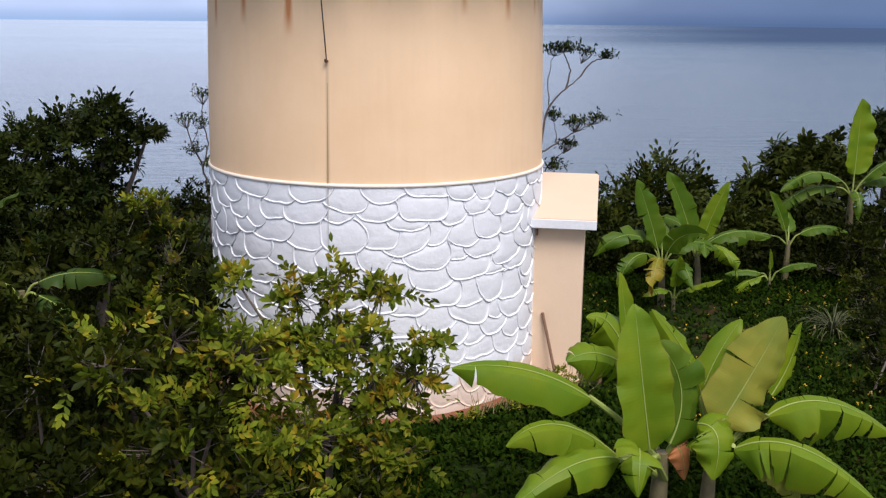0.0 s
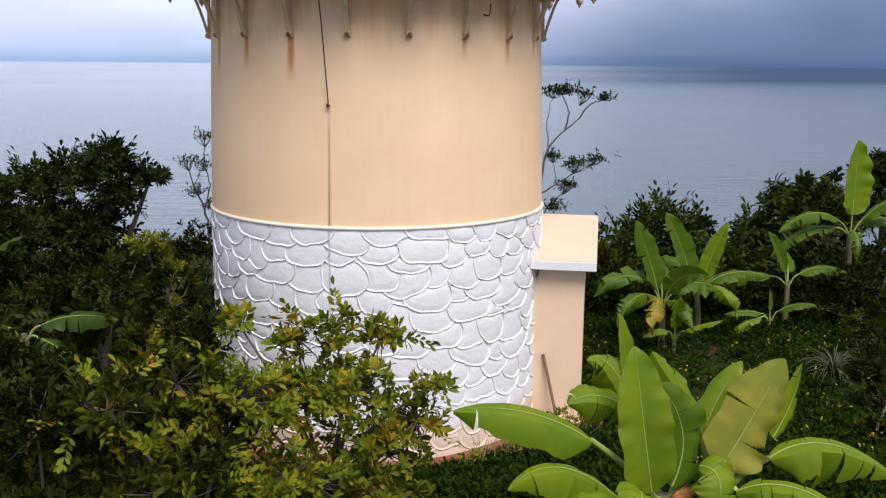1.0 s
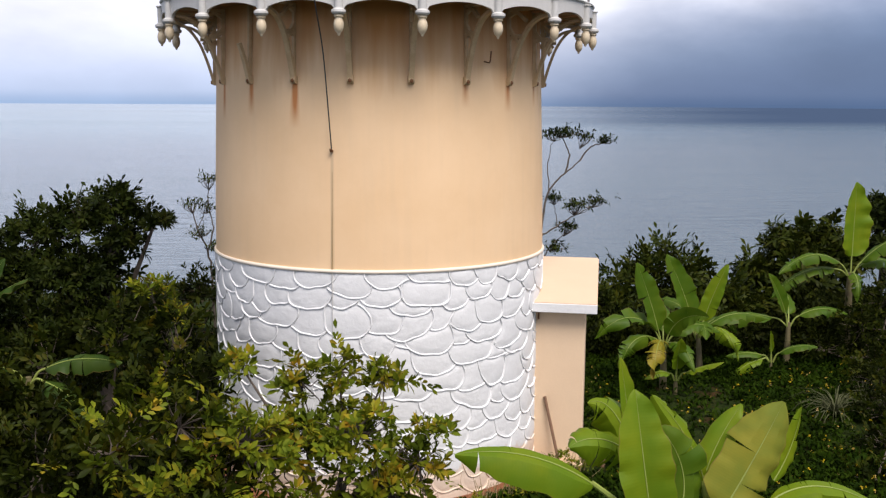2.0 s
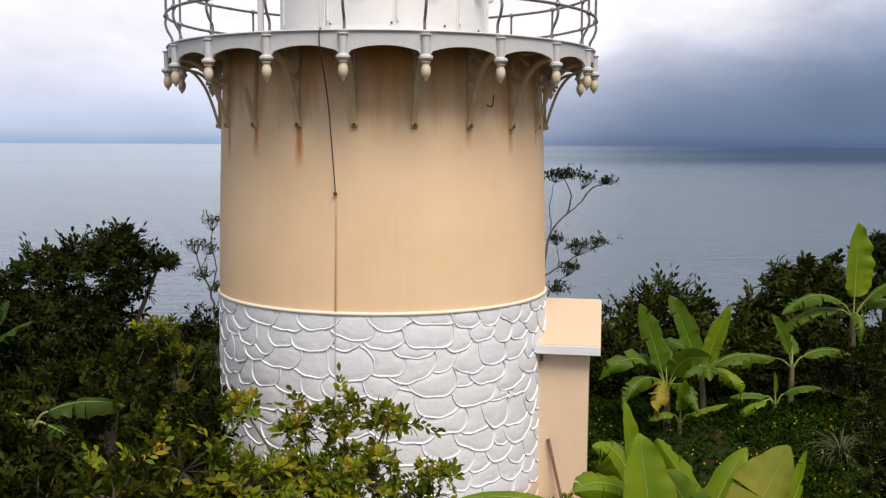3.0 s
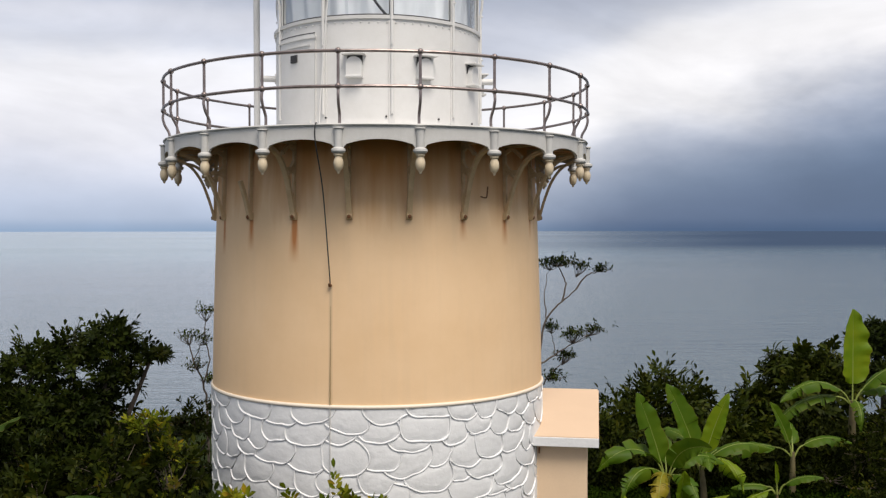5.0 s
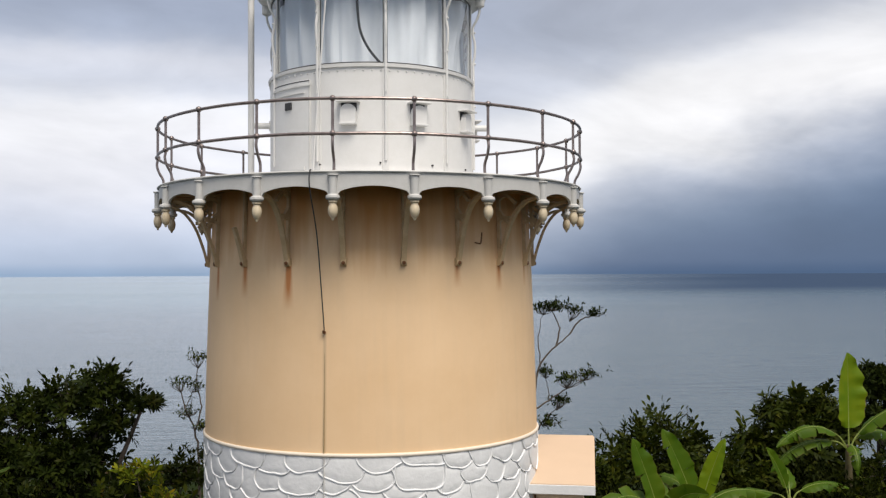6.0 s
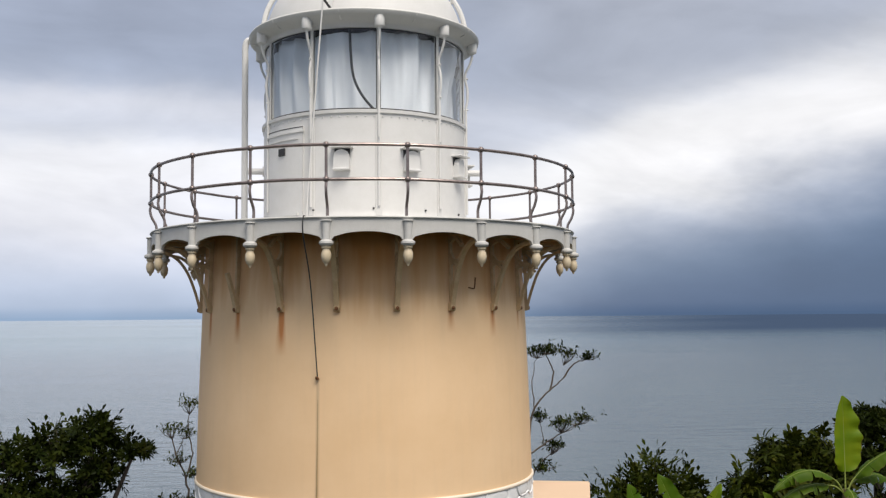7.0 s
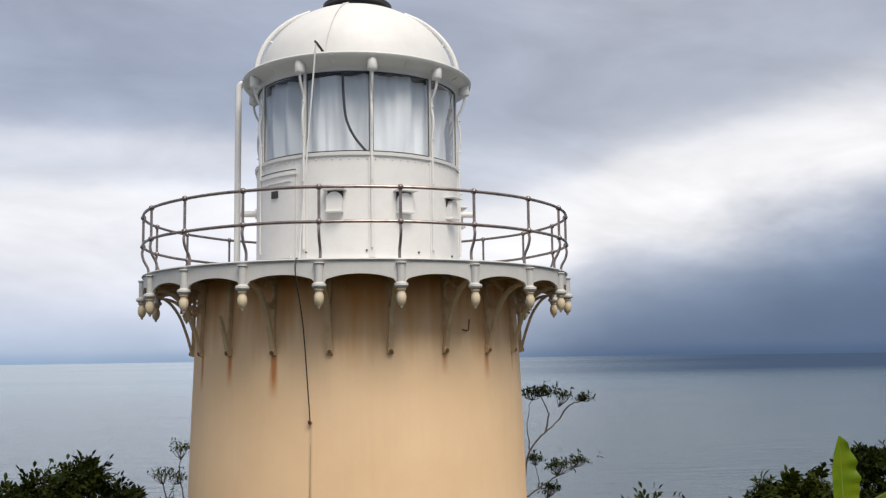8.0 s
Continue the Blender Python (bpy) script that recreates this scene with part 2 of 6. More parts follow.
def banana_leaf_material(name, blade, rib):
    """Banana blade: fine veins across, yellow-green blotches, brown rim where it has dried."""
    m, n, b, link = material(name, 0.5)
    b.inputs["Specular IOR Level"].default_value = 0.2
    uv = n("ShaderNodeUVMap").outputs[0]
    s = n("ShaderNodeSeparateXYZ", {0: uv})
    w = n("ShaderNodeTexWave", {"Vector": uv, "Scale": 14.0, "Distortion": 1.2, "Detail": 2.0}, bands_direction="Y").outputs[1]
    p = n("ShaderNodeTexCoord").outputs["Object"]
    a = n("ShaderNodeTexNoise", {"Vector": p, "Scale": 2.6, "Detail": 5.0}).outputs[0]
    c = n("ShaderNodeMix", {0: n("ShaderNodeMapRange", {0: a, 1: 0.35, 2: 0.7}).outputs[0], 6: (*blade, 1), 7: (blade[0] * 1.55, blade[1] * 1.2, blade[2] * 1.1, 1)}, data_type="RGBA").outputs[2]
    c = n("ShaderNodeMix", {0: n("ShaderNodeMath", {0: w, 1: 0.05}, operation="MULTIPLY").outputs[0], 6: c, 7: (blade[0] * 0.6, blade[1] * 0.65, blade[2] * 0.6, 1)}, data_type="RGBA").outputs[2]
    edge = n("ShaderNodeMath", {0: n("ShaderNodeMath", {0: s.outputs[0], 1: 0.5}, operation="SUBTRACT").outputs[0]}, operation="ABSOLUTE").outputs[0]
    edge = n("ShaderNodeMath", {0: edge, 1: n("ShaderNodeMath", {0: a, 1: 0.06}, operation="MULTIPLY").outputs[0]}, operation="ADD").outputs[0]
    rim = n("ShaderNodeMapRange", {0: edge, 1: 0.515, 2: 0.53, 3: 0.0, 4: 0.7}).outputs[0]
    c = n("ShaderNodeMix", {0: rim, 6: c, 7: (0.2, 0.13, 0.04, 1)}, data_type="RGBA").outputs[2]
    link(c, b.inputs["Base Color"])
    link(n("ShaderNodeBump", {"Strength": 0.07, "Distance": 0.006, "Height": w}).outputs[0], b.inputs["Normal"])
    t = n("ShaderNodeBsdfTranslucent", {0: c})
    mix = n("ShaderNodeMixShader", {0: 0.35, 1: b.outputs[0], 2: t.outputs[0]})
    link(mix.outputs[0], m.node_tree.nodes["Material Output"].inputs[0])
    return m


CREAM = plaster()
STUCCO = painted("white_stucco", (0.71, 0.715, 0.715), (0.58, 0.585, 0.585), 0.75, scale=2.2, amount=0.5, bump=0.6, grain=16, rust=(0.1, 0.1, 0.1), rust_at=0.76, splash=(0.62, 0.46, 0.33))
MORTAR = painted("white_mortar", (0.76, 0.765, 0.765), (0.62, 0.625, 0.625), 0.65, scale=3, amount=0.35, bump=0.25, grain=30, splash=(0.66, 0.5, 0.36))
BEAD = painted("bead_paint", (0.77, 0.68, 0.56), (0.66, 0.56, 0.44), 0.6, scale=3, amount=0.4)
ANNEX = painted("cream_annex_plaster", (0.74, 0.55, 0.37), (0.62, 0.45, 0.3), 0.75, scale=1.3, amount=0.4, bump=0.12, grain=35)
ROOF = painted("cream_roof_paint", (0.61, 0.45, 0.315), (0.53, 0.385, 0.265), 0.7, scale=1.2, amount=0.35)
GALLERY = painted("grey_gallery_paint", (0.54, 0.535, 0.515), (0.37, 0.36, 0.335), 0.5, scale=5, amount=0.4, rust=(0.22, 0.1, 0.04), rust_at=0.72)
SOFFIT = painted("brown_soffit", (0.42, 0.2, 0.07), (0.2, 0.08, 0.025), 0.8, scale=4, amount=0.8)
IRON = painted("bracket_paint", (0.6, 0.44, 0.255), (0.38, 0.24, 0.11), 0.6, scale=7, amount=0.6, rust=(0.25, 0.09, 0.03), rust_at=0.68)
FINIAL = painted("cream_finial_paint", (0.62, 0.52, 0.37), (0.42, 0.33, 0.2), 0.5, scale=9, amount=0.5, rust=(0.2, 0.1, 0.04), rust_at=0.74)
RAIL = painted("weathered_rail_metal", (0.31, 0.26, 0.25), (0.1, 0.075, 0.065), 0.36, 0.65, scale=8, amount=0.8, grain=90)
LANTERN = painted("white_lantern_paint", (0.68, 0.675, 0.66), (0.52, 0.51, 0.48), 0.5, scale=3.5, amount=0.3, bump=0.05, rust=(0.35, 0.2, 0.1), rust_at=0.78)
# the lantern's white, greyed to paint in the shade under the eave
EAVE_SHADED = painted("shaded_eave_paint", (0.6, 0.595, 0.575), (0.46, 0.45, 0.425), 0.5, scale=3.5, amount=0.35, bump=0.05, rust=(0.35, 0.2, 0.1), rust_at=0.76)
CLOTH = painted("curtain_cloth", (0.84, 0.86, 0.9), (0.72, 0.74, 0.79), 0.9, scale=3, amount=0.4, bump=0.1)
DARK = painted("dark_iron", (0.03, 0.03, 0.032), (0.015, 0.014, 0.013), 0.6)
RUSTY = painted("rusty_bolt", (0.22, 0.09, 0.03), (0.08, 0.035, 0.015), 0.8, scale=20, amount=0.9)
BARK = painted("grey_bark", (0.11, 0.085, 0.065), (0.05, 0.04, 0.032), 0.9, scale=6, amount=0.9, bump=0.8, grain=30)
STEM = painted("banana_stem", (0.15, 0.13, 0.055), (0.06, 0.04, 0.025), 0.6, scale=5, amount=0.8, bump=0.4)
WOOD = painted("old_broom_wood", (0.22, 0.12, 0.07), (0.1, 0.055, 0.035), 0.7, scale=14, amount=0.7)
ORANGE = painted("dry_orange_leaf", (0.36, 0.13, 0.03), (0.16, 0.06, 0.02), 0.7, scale=5, amount=0.7)
STRAW = painted("dry_straw", (0.36, 0.28, 0.13), (0.2, 0.14, 0.06), 0.8, scale=6, amount=0.7)
MIDRIB = painted("leaf_midrib", (0.23, 0.29, 0.055), (0.2, 0.2, 0.05), 0.6, scale=6, amount=0.5)
BUSH = leafy("shrub_leaves", [(0.05, 0.1, 0.01), (0.09, 0.17, 0.014), (0.13, 0.23, 0.018), (0.19, 0.3, 0.022), (0.3, 0.38, 0.03), (0.42, 0.38, 0.03), (0.36, 0.2, 0.03)], 0.5, 0.15, 0.25, 0.6)
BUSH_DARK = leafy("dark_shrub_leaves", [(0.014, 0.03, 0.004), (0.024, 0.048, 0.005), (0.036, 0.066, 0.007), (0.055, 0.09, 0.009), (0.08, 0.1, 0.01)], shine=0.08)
BUSH_MID = leafy("young_shrub_leaves", [(0.035, 0.08, 0.008), (0.06, 0.12, 0.011), (0.09, 0.165, 0.014), (0.14, 0.21, 0.018), (0.2, 0.23, 0.02), (0.22, 0.15, 0.022)], 0.5, 0.12, 0.2, 0.23)
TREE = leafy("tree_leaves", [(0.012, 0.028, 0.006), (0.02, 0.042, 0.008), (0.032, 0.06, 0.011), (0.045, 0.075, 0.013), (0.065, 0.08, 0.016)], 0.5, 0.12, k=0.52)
TREE_LIGHT = leafy("broad_tree_leaves", [(0.016, 0.034, 0.005), (0.03, 0.06, 0.007), (0.048, 0.085, 0.01), (0.075, 0.11, 0.013), (0.1, 0.13, 0.016)], 0.5, 0.14, k=0.5)
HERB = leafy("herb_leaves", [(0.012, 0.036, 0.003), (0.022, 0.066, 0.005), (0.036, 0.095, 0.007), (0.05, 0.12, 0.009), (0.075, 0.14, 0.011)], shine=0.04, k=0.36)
FLOWER = leafy("yellow_flowers", [(0.6, 0.58, 0.03), (0.5, 0.45, 0.02), (0.62, 0.58, 0.4)], k=0.6)
SPIKY = leafy("spiky_leaves", [(0.09, 0.13, 0.08), (0.13, 0.18, 0.11), (0.07, 0.11, 0.07)], k=0.6)
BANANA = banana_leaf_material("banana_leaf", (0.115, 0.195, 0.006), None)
# the same blade with shade put into its colour
BANANA_SHADED = banana_leaf_material("shaded_banana_leaf", (0.055, 0.115, 0.005), None)
BANANA_PALE = banana_leaf_material("pale_banana_leaf", (0.19, 0.225, 0.03), None)


def glass_material():
    m, n, b, link = material("lantern_glass", 0.03)
    m.node_tree.nodes.remove(b)
    fr = n("ShaderNodeFresnel", {0: 1.5}).outputs[0]
    fr = n("ShaderNodeMapRange", {0: fr, 3: 0.0, 4: 0.9}).outputs[0]
    mix = n("ShaderNodeMixShader", {0: fr, 1: n("ShaderNodeBsdfTransparent", {0: (0.86, 0.9, 0.92, 1)}).outputs[0], 2: n("ShaderNodeBsdfGlossy", {0: (1, 1, 1, 1), "Roughness": 0.02}).outputs[0]})
    link(mix.outputs[0], m.node_tree.nodes["Material Output"].inputs[0])
    return m


BANANA_YELLOW = banana_leaf_material("yellowing_banana_leaf", (0.2, 0.19, 0.015), None)
# a still darker blade colour, painted for leaves half hidden in shade
BANANA_DEEP_SHADE = banana_leaf_material("deep_shade_banana_leaf", (0.03, 0.065, 0.008), None)
GLASS = glass_material()


def sea_material():
    m, n, b, link = material("sea_water", 0.16)
    p = n("ShaderNodeTexCoord").outputs["Object"]
    w1 = n("ShaderNodeTexNoise", {"Vector": n("ShaderNodeVectorMath", {0: p, 1: (0.16, 0.42, 1)}, operation="MULTIPLY").outputs[0], "Scale": 1.0, "Detail": 6.0, "Roughness": 0.6}).outputs[0]
    w2 = n("ShaderNodeTexNoise", {"Vector": n("ShaderNodeVectorMath", {0: p, 1: (0.012, 0.03, 1)}, operation="MULTIPLY").outputs[0], "Scale": 1.0, "Detail": 4.0}).outputs[0]
    swirl = n("ShaderNodeTexNoise", {"Vector": n("ShaderNodeVectorMath", {0: p, 1: (0.0007, 0.0016, 1)}, operation="MULTIPLY").outputs[0], "Scale": 1.0, "Detail": 5.0}).outputs[0]
    c = n("ShaderNodeMix", {0: n("ShaderNodeMapRange", {0: swirl, 1: 0.38, 2: 0.62}).outputs[0], 6: (0.06, 0.078, 0.094, 1), 7: (0.072, 0.108, 0.128, 1)}, data_type="RGBA").outputs[2]
    # far out the water is green over shoals; one side carries a painted cloud shadow
    M = lambda op, x, y=0.0: n("ShaderNodeMath", {0: x, 1: y}, operation=op).outputs[0]
    sp = n("ShaderNodeSeparateXYZ", {0: p})
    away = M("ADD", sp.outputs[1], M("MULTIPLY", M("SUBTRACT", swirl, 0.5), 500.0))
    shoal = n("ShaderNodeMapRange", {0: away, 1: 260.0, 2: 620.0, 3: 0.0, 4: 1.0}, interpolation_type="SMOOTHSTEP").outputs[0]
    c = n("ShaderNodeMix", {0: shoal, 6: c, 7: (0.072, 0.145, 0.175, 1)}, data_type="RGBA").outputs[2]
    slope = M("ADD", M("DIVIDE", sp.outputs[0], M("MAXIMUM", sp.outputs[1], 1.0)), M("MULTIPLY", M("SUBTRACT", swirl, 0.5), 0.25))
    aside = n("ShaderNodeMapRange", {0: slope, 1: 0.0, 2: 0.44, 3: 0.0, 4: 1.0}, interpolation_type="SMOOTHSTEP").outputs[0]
    cloud_shade = M("MULTIPLY", aside, n("ShaderNodeMapRange", {0: away, 1: 260.0, 2: 950.0, 3: 0.33, 4: 1.0}, interpolation_type="SMOOTHSTEP").outputs[0])
    shade_tone = n("ShaderNodeMix", {0: n("ShaderNodeMapRange", {0: away, 1: 260.0, 2: 850.0}).outputs[0], 6: (0.09, 0.122, 0.152, 1), 7: (0.046, 0.071, 0.12, 1)}, data_type="RGBA").outputs[2]
    link(c, b.inputs["Base Color"])
    link(n("ShaderNodeMapRange", {0: swirl, 1: 0.35, 2: 0.65, 3: 0.08, 4: 0.15}).outputs[0], b.inputs["Roughness"])
    # the painted shadow's dull tone replaces the sky's reflection there
    shaded_sea = n("ShaderNodeMixShader", {0: cloud_shade, 1: b.outputs[0], 2: n("ShaderNodeBsdfDiffuse", {0: shade_tone}).outputs[0]})
    link(shaded_sea.outputs[0], m.node_tree.nodes["Material Output"].inputs[0])
    b.inputs["IOR"].default_value = 1.34
    h = n("ShaderNodeMath", {0: w1, 1: n("ShaderNodeMath", {0: w2, 1: 2.5}, operation="MULTIPLY").outputs[0]}, operation="ADD").outputs[0]
    link(n("ShaderNodeBump", {"Strength": 0.5, "Distance": 0.5, "Height": h}).outputs[0], b.inputs["Normal"])
    return m


def ground_material():
    m, n, b, link = material("grassy_ground", 0.95)
    b.inputs["Specular IOR Level"].default_value = 0.05
    p = n("ShaderNodeTexCoord").outputs["Object"]
    a = n("ShaderNodeTexNoise", {"Vector": p, "Scale": 0.8, "Detail": 6.0, "Roughness": 0.65}).outputs[0]
    g = n("ShaderNodeTexNoise", {"Vector": p, "Scale": 14.0, "Detail": 4.0}).outputs[0]
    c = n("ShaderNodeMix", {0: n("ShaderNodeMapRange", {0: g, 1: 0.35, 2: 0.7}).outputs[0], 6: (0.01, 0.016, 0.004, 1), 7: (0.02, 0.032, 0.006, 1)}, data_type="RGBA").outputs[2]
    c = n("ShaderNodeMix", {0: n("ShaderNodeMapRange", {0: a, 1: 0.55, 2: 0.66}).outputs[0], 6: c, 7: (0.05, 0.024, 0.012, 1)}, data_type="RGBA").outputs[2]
    s = n("ShaderNodeSeparateXYZ", {0: p})
    far = n("ShaderNodeVectorMath", {0: n("ShaderNodeCombineXYZ", {0: s.outputs[0], 1: s.outputs[1]}).outputs[0]}, operation="LENGTH").outputs["Value"]
    far = n("ShaderNodeMath", {0: far, 1: n("ShaderNodeMath", {0: a, 1: 1.2}, operation="MULTIPLY").outputs[0]}, operation="ADD").outputs[0]
    c = n("ShaderNodeMix", {0: n("ShaderNodeMapRange", {0: far, 1: 4.0, 2: 3.6, 3: 0.0, 4: 1.0}).outputs[0], 6: c, 7: (0.2, 0.085, 0.045, 1)}, data_type="RGBA").outputs[2]
    link(c, b.inputs["Base Color"])
    link(n("ShaderNodeBump", {"Strength": 0.8, "Distance": 0.05, "Height": g}).outputs[0], b.inputs["Normal"])
    return m

# ---------------------------------------------------------------- mesh helpers
def on_wall(r, deg, z):
    """A point at the radius r round the tower's axis; 0 degrees faces the camera, more is to the right."""
    a = radians(deg)
    return Vector((r * math.sin(a), -r * math.cos(a), z))


def part(name, bm, mat, parent=None, label="", smooth=False, recalc=True):
    """Links a bmesh as one mesh object under a thing or a part."""
    if recalc:
        bmesh.ops.recalc_face_normals(bm, faces=bm.faces[:])
    me = bpy.data.meshes.new(name)
    bm.to_mesh(me)
    bm.free()
    return mesh_part(name, me, mat, parent, label, smooth)


def mesh_part(name, me, mat, parent=None, label="", smooth=False):
    if mat and not me.materials:
        me.materials.append(mat)
    if smooth:
        me.shade_smooth()
        me.set_sharp_from_angle(angle=radians(38))
    ob = new(name, me)
    if parent is not None:
        ob.parent = parent
    if label:
        tagged(ob, label)
    return ob


def thing(name, label, category, at=(0, 0, 0), group="", kind=""):
    ob = new(name)
    ob.location = at
    ob.empty_display_size = 0.2
    return tagged(ob, label, category, group, kind)


def lathe(prof, n=96, closed=False, lo=0.0, hi=360.0, bm=None):
    """A profile of (radius, z) turned about the z axis."""
    bm = bm or bmesh.new()
    full = hi - lo >= 360
    m = n if full else n + 1
    rows = [[bm.verts.new(on_wall(max(r, 1e-4), lo + (hi - lo) * i / n, z)) for i in range(m)] for r, z in prof]
    pairs = list(zip(rows, rows[1:])) + ([(rows[-1], rows[0])] if closed else [])
    for a, b in pairs:
        for i in range(n):
            j = (i + 1) % m
            bm.faces.new((a[i], a[j], b[j], b[i]))
    if not full and closed:
        bm.faces.new([r[0] for r in rows])
        bm.faces.new([r[-1] for r in reversed(rows)])
    return bm


def tube(points, radius, n=8, bm=None, caps=True, loop=False):
    """A round bar along points; radius is a number or one for each point."""
    bm = bm or bmesh.new()
    pts = [Vector(p) for p in points]
    rad = [radius] * len(pts) if isinstance(radius, (int, float)) else radius
    rows, side = [], None
    for i, p in enumerate(pts):
        a = pts[i - 1] if (i or loop) else p
        b = pts[(i + 1) % len(pts)] if (i < len(pts) - 1 or loop) else p
        t = (b - a).normalized()
        if side is None:
            side = t.cross(Vector((0, 0, 1)) if abs(t.z) < 0.9 else Vector((1, 0, 0))).normalized()
        side = (side - t * side.dot(t)).normalized()
        up = t.cross(side)
        rows.append([bm.verts.new(p + (side * math.cos(2 * math.pi * k / n) + up * math.sin(2 * math.pi * k / n)) * rad[i]) for k in range(n)])
    for a, b in list(zip(rows, rows[1:])) + ([(rows[-1], rows[0])] if loop else []):
        for k in range(n):
            bm.faces.new((a[k], a[(k + 1) % n], b[(k + 1) % n], b[k]))
    if caps and not loop:
        bm.faces.new(rows[0][::-1])
        bm.faces.new(rows[-1])
    return bm


def spun(prof, n=16, bm=None, at=(0, 0, 0)):
    """A small turned piece about its own z axis."""
    bm = bm or bmesh.new()
    o = Vector(at)
    rows = [[bm.verts.new(o + Vector((r * math.cos(2 * math.pi * k / n), r * math.sin(2 * math.pi * k / n), z))) for k in range(n)] for r, z in prof]
    for a, b in zip(rows, rows[1:]):
        for k in range(n):
            bm.faces.new((a[k], a[(k + 1) % n], b[(k + 1) % n], b[k]))
    bm.faces.new(rows[0][::-1])
    bm.faces.new(rows[-1])
    return bm


def block(size, at=(0, 0, 0), m=None, bevel=0.01, bm=None):
    b2 = bmesh.new()
    bmesh.ops.create_cube(b2, size=1)
    bmesh.ops.scale(b2, vec=size, verts=b2.verts)
    if bevel:
        bmesh.ops.bevel(b2, geom=b2.edges[:], offset=bevel, segments=2, affect="EDGES", profile=0.5)
    bmesh.ops.transform(b2, matrix=(m or Matrix()) @ Matrix.Translation(at), verts=b2.verts)
    if bm is None:
        return b2
    me = bpy.data.meshes.new("joined")
    b2.to_mesh(me)
    b2.free()
    bm.from_mesh(me)
    bpy.data.meshes.remove(me)
    return bm


def smooth_curve(pts, k=6):
    """Catmull-Rom points through pts."""
    pts = [Vector(p) for p in pts]
    out = []
    for i in range(len(pts) - 1):
        p0, p1, p2, p3 = pts[max(i - 1, 0)], pts[i], pts[i + 1], pts[min(i + 2, len(pts) - 1)]
        for s in range(k):
            t = s / k
            out.append(0.5 * ((2 * p1) + (p2 - p0) * t + (2 * p0 - 5 * p1 + 4 * p2 - p3) * t * t + (3 * p1 - p0 - 3 * p2 + p3) * t ** 3))
    return out + [pts[-1]]


def turned(deg):
    return Matrix.Rotation(radians(deg), 4, "Z")


# ---------------------------------------------------------------- sea and ground
SEA_Z = -10.0
bm = bmesh.new()
rings = [20, 60, 130, 300, 700, 1500, 3000, 4980]
rows = [[bm.verts.new((r * math.sin(2 * math.pi * i / 96), r * math.cos(2 * math.pi * i / 96), SEA_Z)) for i in range(96)] for r in rings]
for a, b in zip(rows, rows[1:]):
    for i in range(96):
        bm.faces.new((a[i], b[i], b[(i + 1) % 96], a[(i + 1) % 96]))
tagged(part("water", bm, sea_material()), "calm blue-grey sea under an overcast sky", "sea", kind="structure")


def ground_z(x, y):
    """The hilltop: level round the tower, falling to the sea behind and at the sides."""
    r = math.hypot(x * 0.85, y + 4)
    fall = max(0.0, r - 26.0)
    z = -0.06 * max(0.0, y - 3) - 0.55 * fall - 0.012 * fall * fall * (1 if fall < 25 else 0)
    z += 0.10 * noise.noise((x * 0.35, y * 0.35, 1.3)) + 0.05 * noise.noise((x * 1.3, y * 1.3, 4.1))
    return max(z, -15.0)


bm = bmesh.new()
N = 150
ext = 75.0
grid = [[bm.verts.new(((i / N * 2 - 1) * ext, (j / N * 2 - 1) * ext, ground_z((i / N * 2 - 1) * ext, (j / N * 2 - 1) * ext))) for i in range(N + 1)] for j in range(N + 1)]
for j in range(N):
    for i in range(N):
        bm.faces.new((grid[j][i], grid[j][i + 1], grid[j + 1][i + 1], grid[j + 1][i]))
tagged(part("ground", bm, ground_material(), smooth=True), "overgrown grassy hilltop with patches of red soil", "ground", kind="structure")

# ---------------------------------------------------------------- the lighthouse
lighthouse = thing("lighthouse", "round cream lighthouse with white stucco base and white iron lantern", "lighthouse")
R_LOW, R_BAND, R_TOP = 2.86, 2.87, 2.76
lower_wall = part("lower_wall", lathe([(2.55, BAND_Z), (R_LOW, BAND_Z), (R_LOW, 2.4), (R_LOW + 0.01, 1.0), (R_LOW + 0.03, FOOT_Z - 0.4)], 128), MORTAR, lighthouse, "white stucco wall base with raised mortar lines", True)
upper_prof = [(2.45, 7.63), (R_TOP - 0.025, 7.63), (R_TOP - 0.01, 7.1), (R_TOP + 0.02, 6.5), (R_TOP + 0.055, 5.5), (R_TOP + 0.085, 4.5), (R_BAND - 0.01, BAND_Z + 0.02), (2.5, BAND_Z + 0.02)]
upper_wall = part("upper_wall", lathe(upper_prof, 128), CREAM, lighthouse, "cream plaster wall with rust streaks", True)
bead = [(R_BAND + 0.024 * math.cos(a), BAND_Z + 0.03 * math.sin(a)) for a in [2 * math.pi * i / 10 for i in range(10)]]
part("moulding", lathe(bead, 128, closed=True), BEAD, lighthouse, "thin cream moulding round the wall", True)

# gallery: deck, scalloped fascia, columns with finials, brackets
DECK_R = 3.6
deck = part("gallery_deck", lathe([(1.5, DECK_Z), (DECK_R + 0.035, DECK_Z), (DECK_R + 0.045, DECK_Z - 0.015), (DECK_R + 0.035, DECK_Z - 0.03), (DECK_R - 0.02, DECK_Z - 0.035),
                                   (DECK_R - 0.06, DECK_Z - 0.06), (2.4, DECK_Z - 0.09), (1.5, DECK_Z - 0.09)], 160), GALLERY, lighthouse, "grey iron gallery floor", True)
part("soffit", lathe([(DECK_R - 0.05, DECK_Z - 0.065), (DECK_R - 0.05, DECK_Z - 0.095), (2.3, DECK_Z - 0.15), (2.3, DECK_Z - 0.1)], 128, closed=True), SOFFIT, lighthouse, "brown underside of the gallery", True)

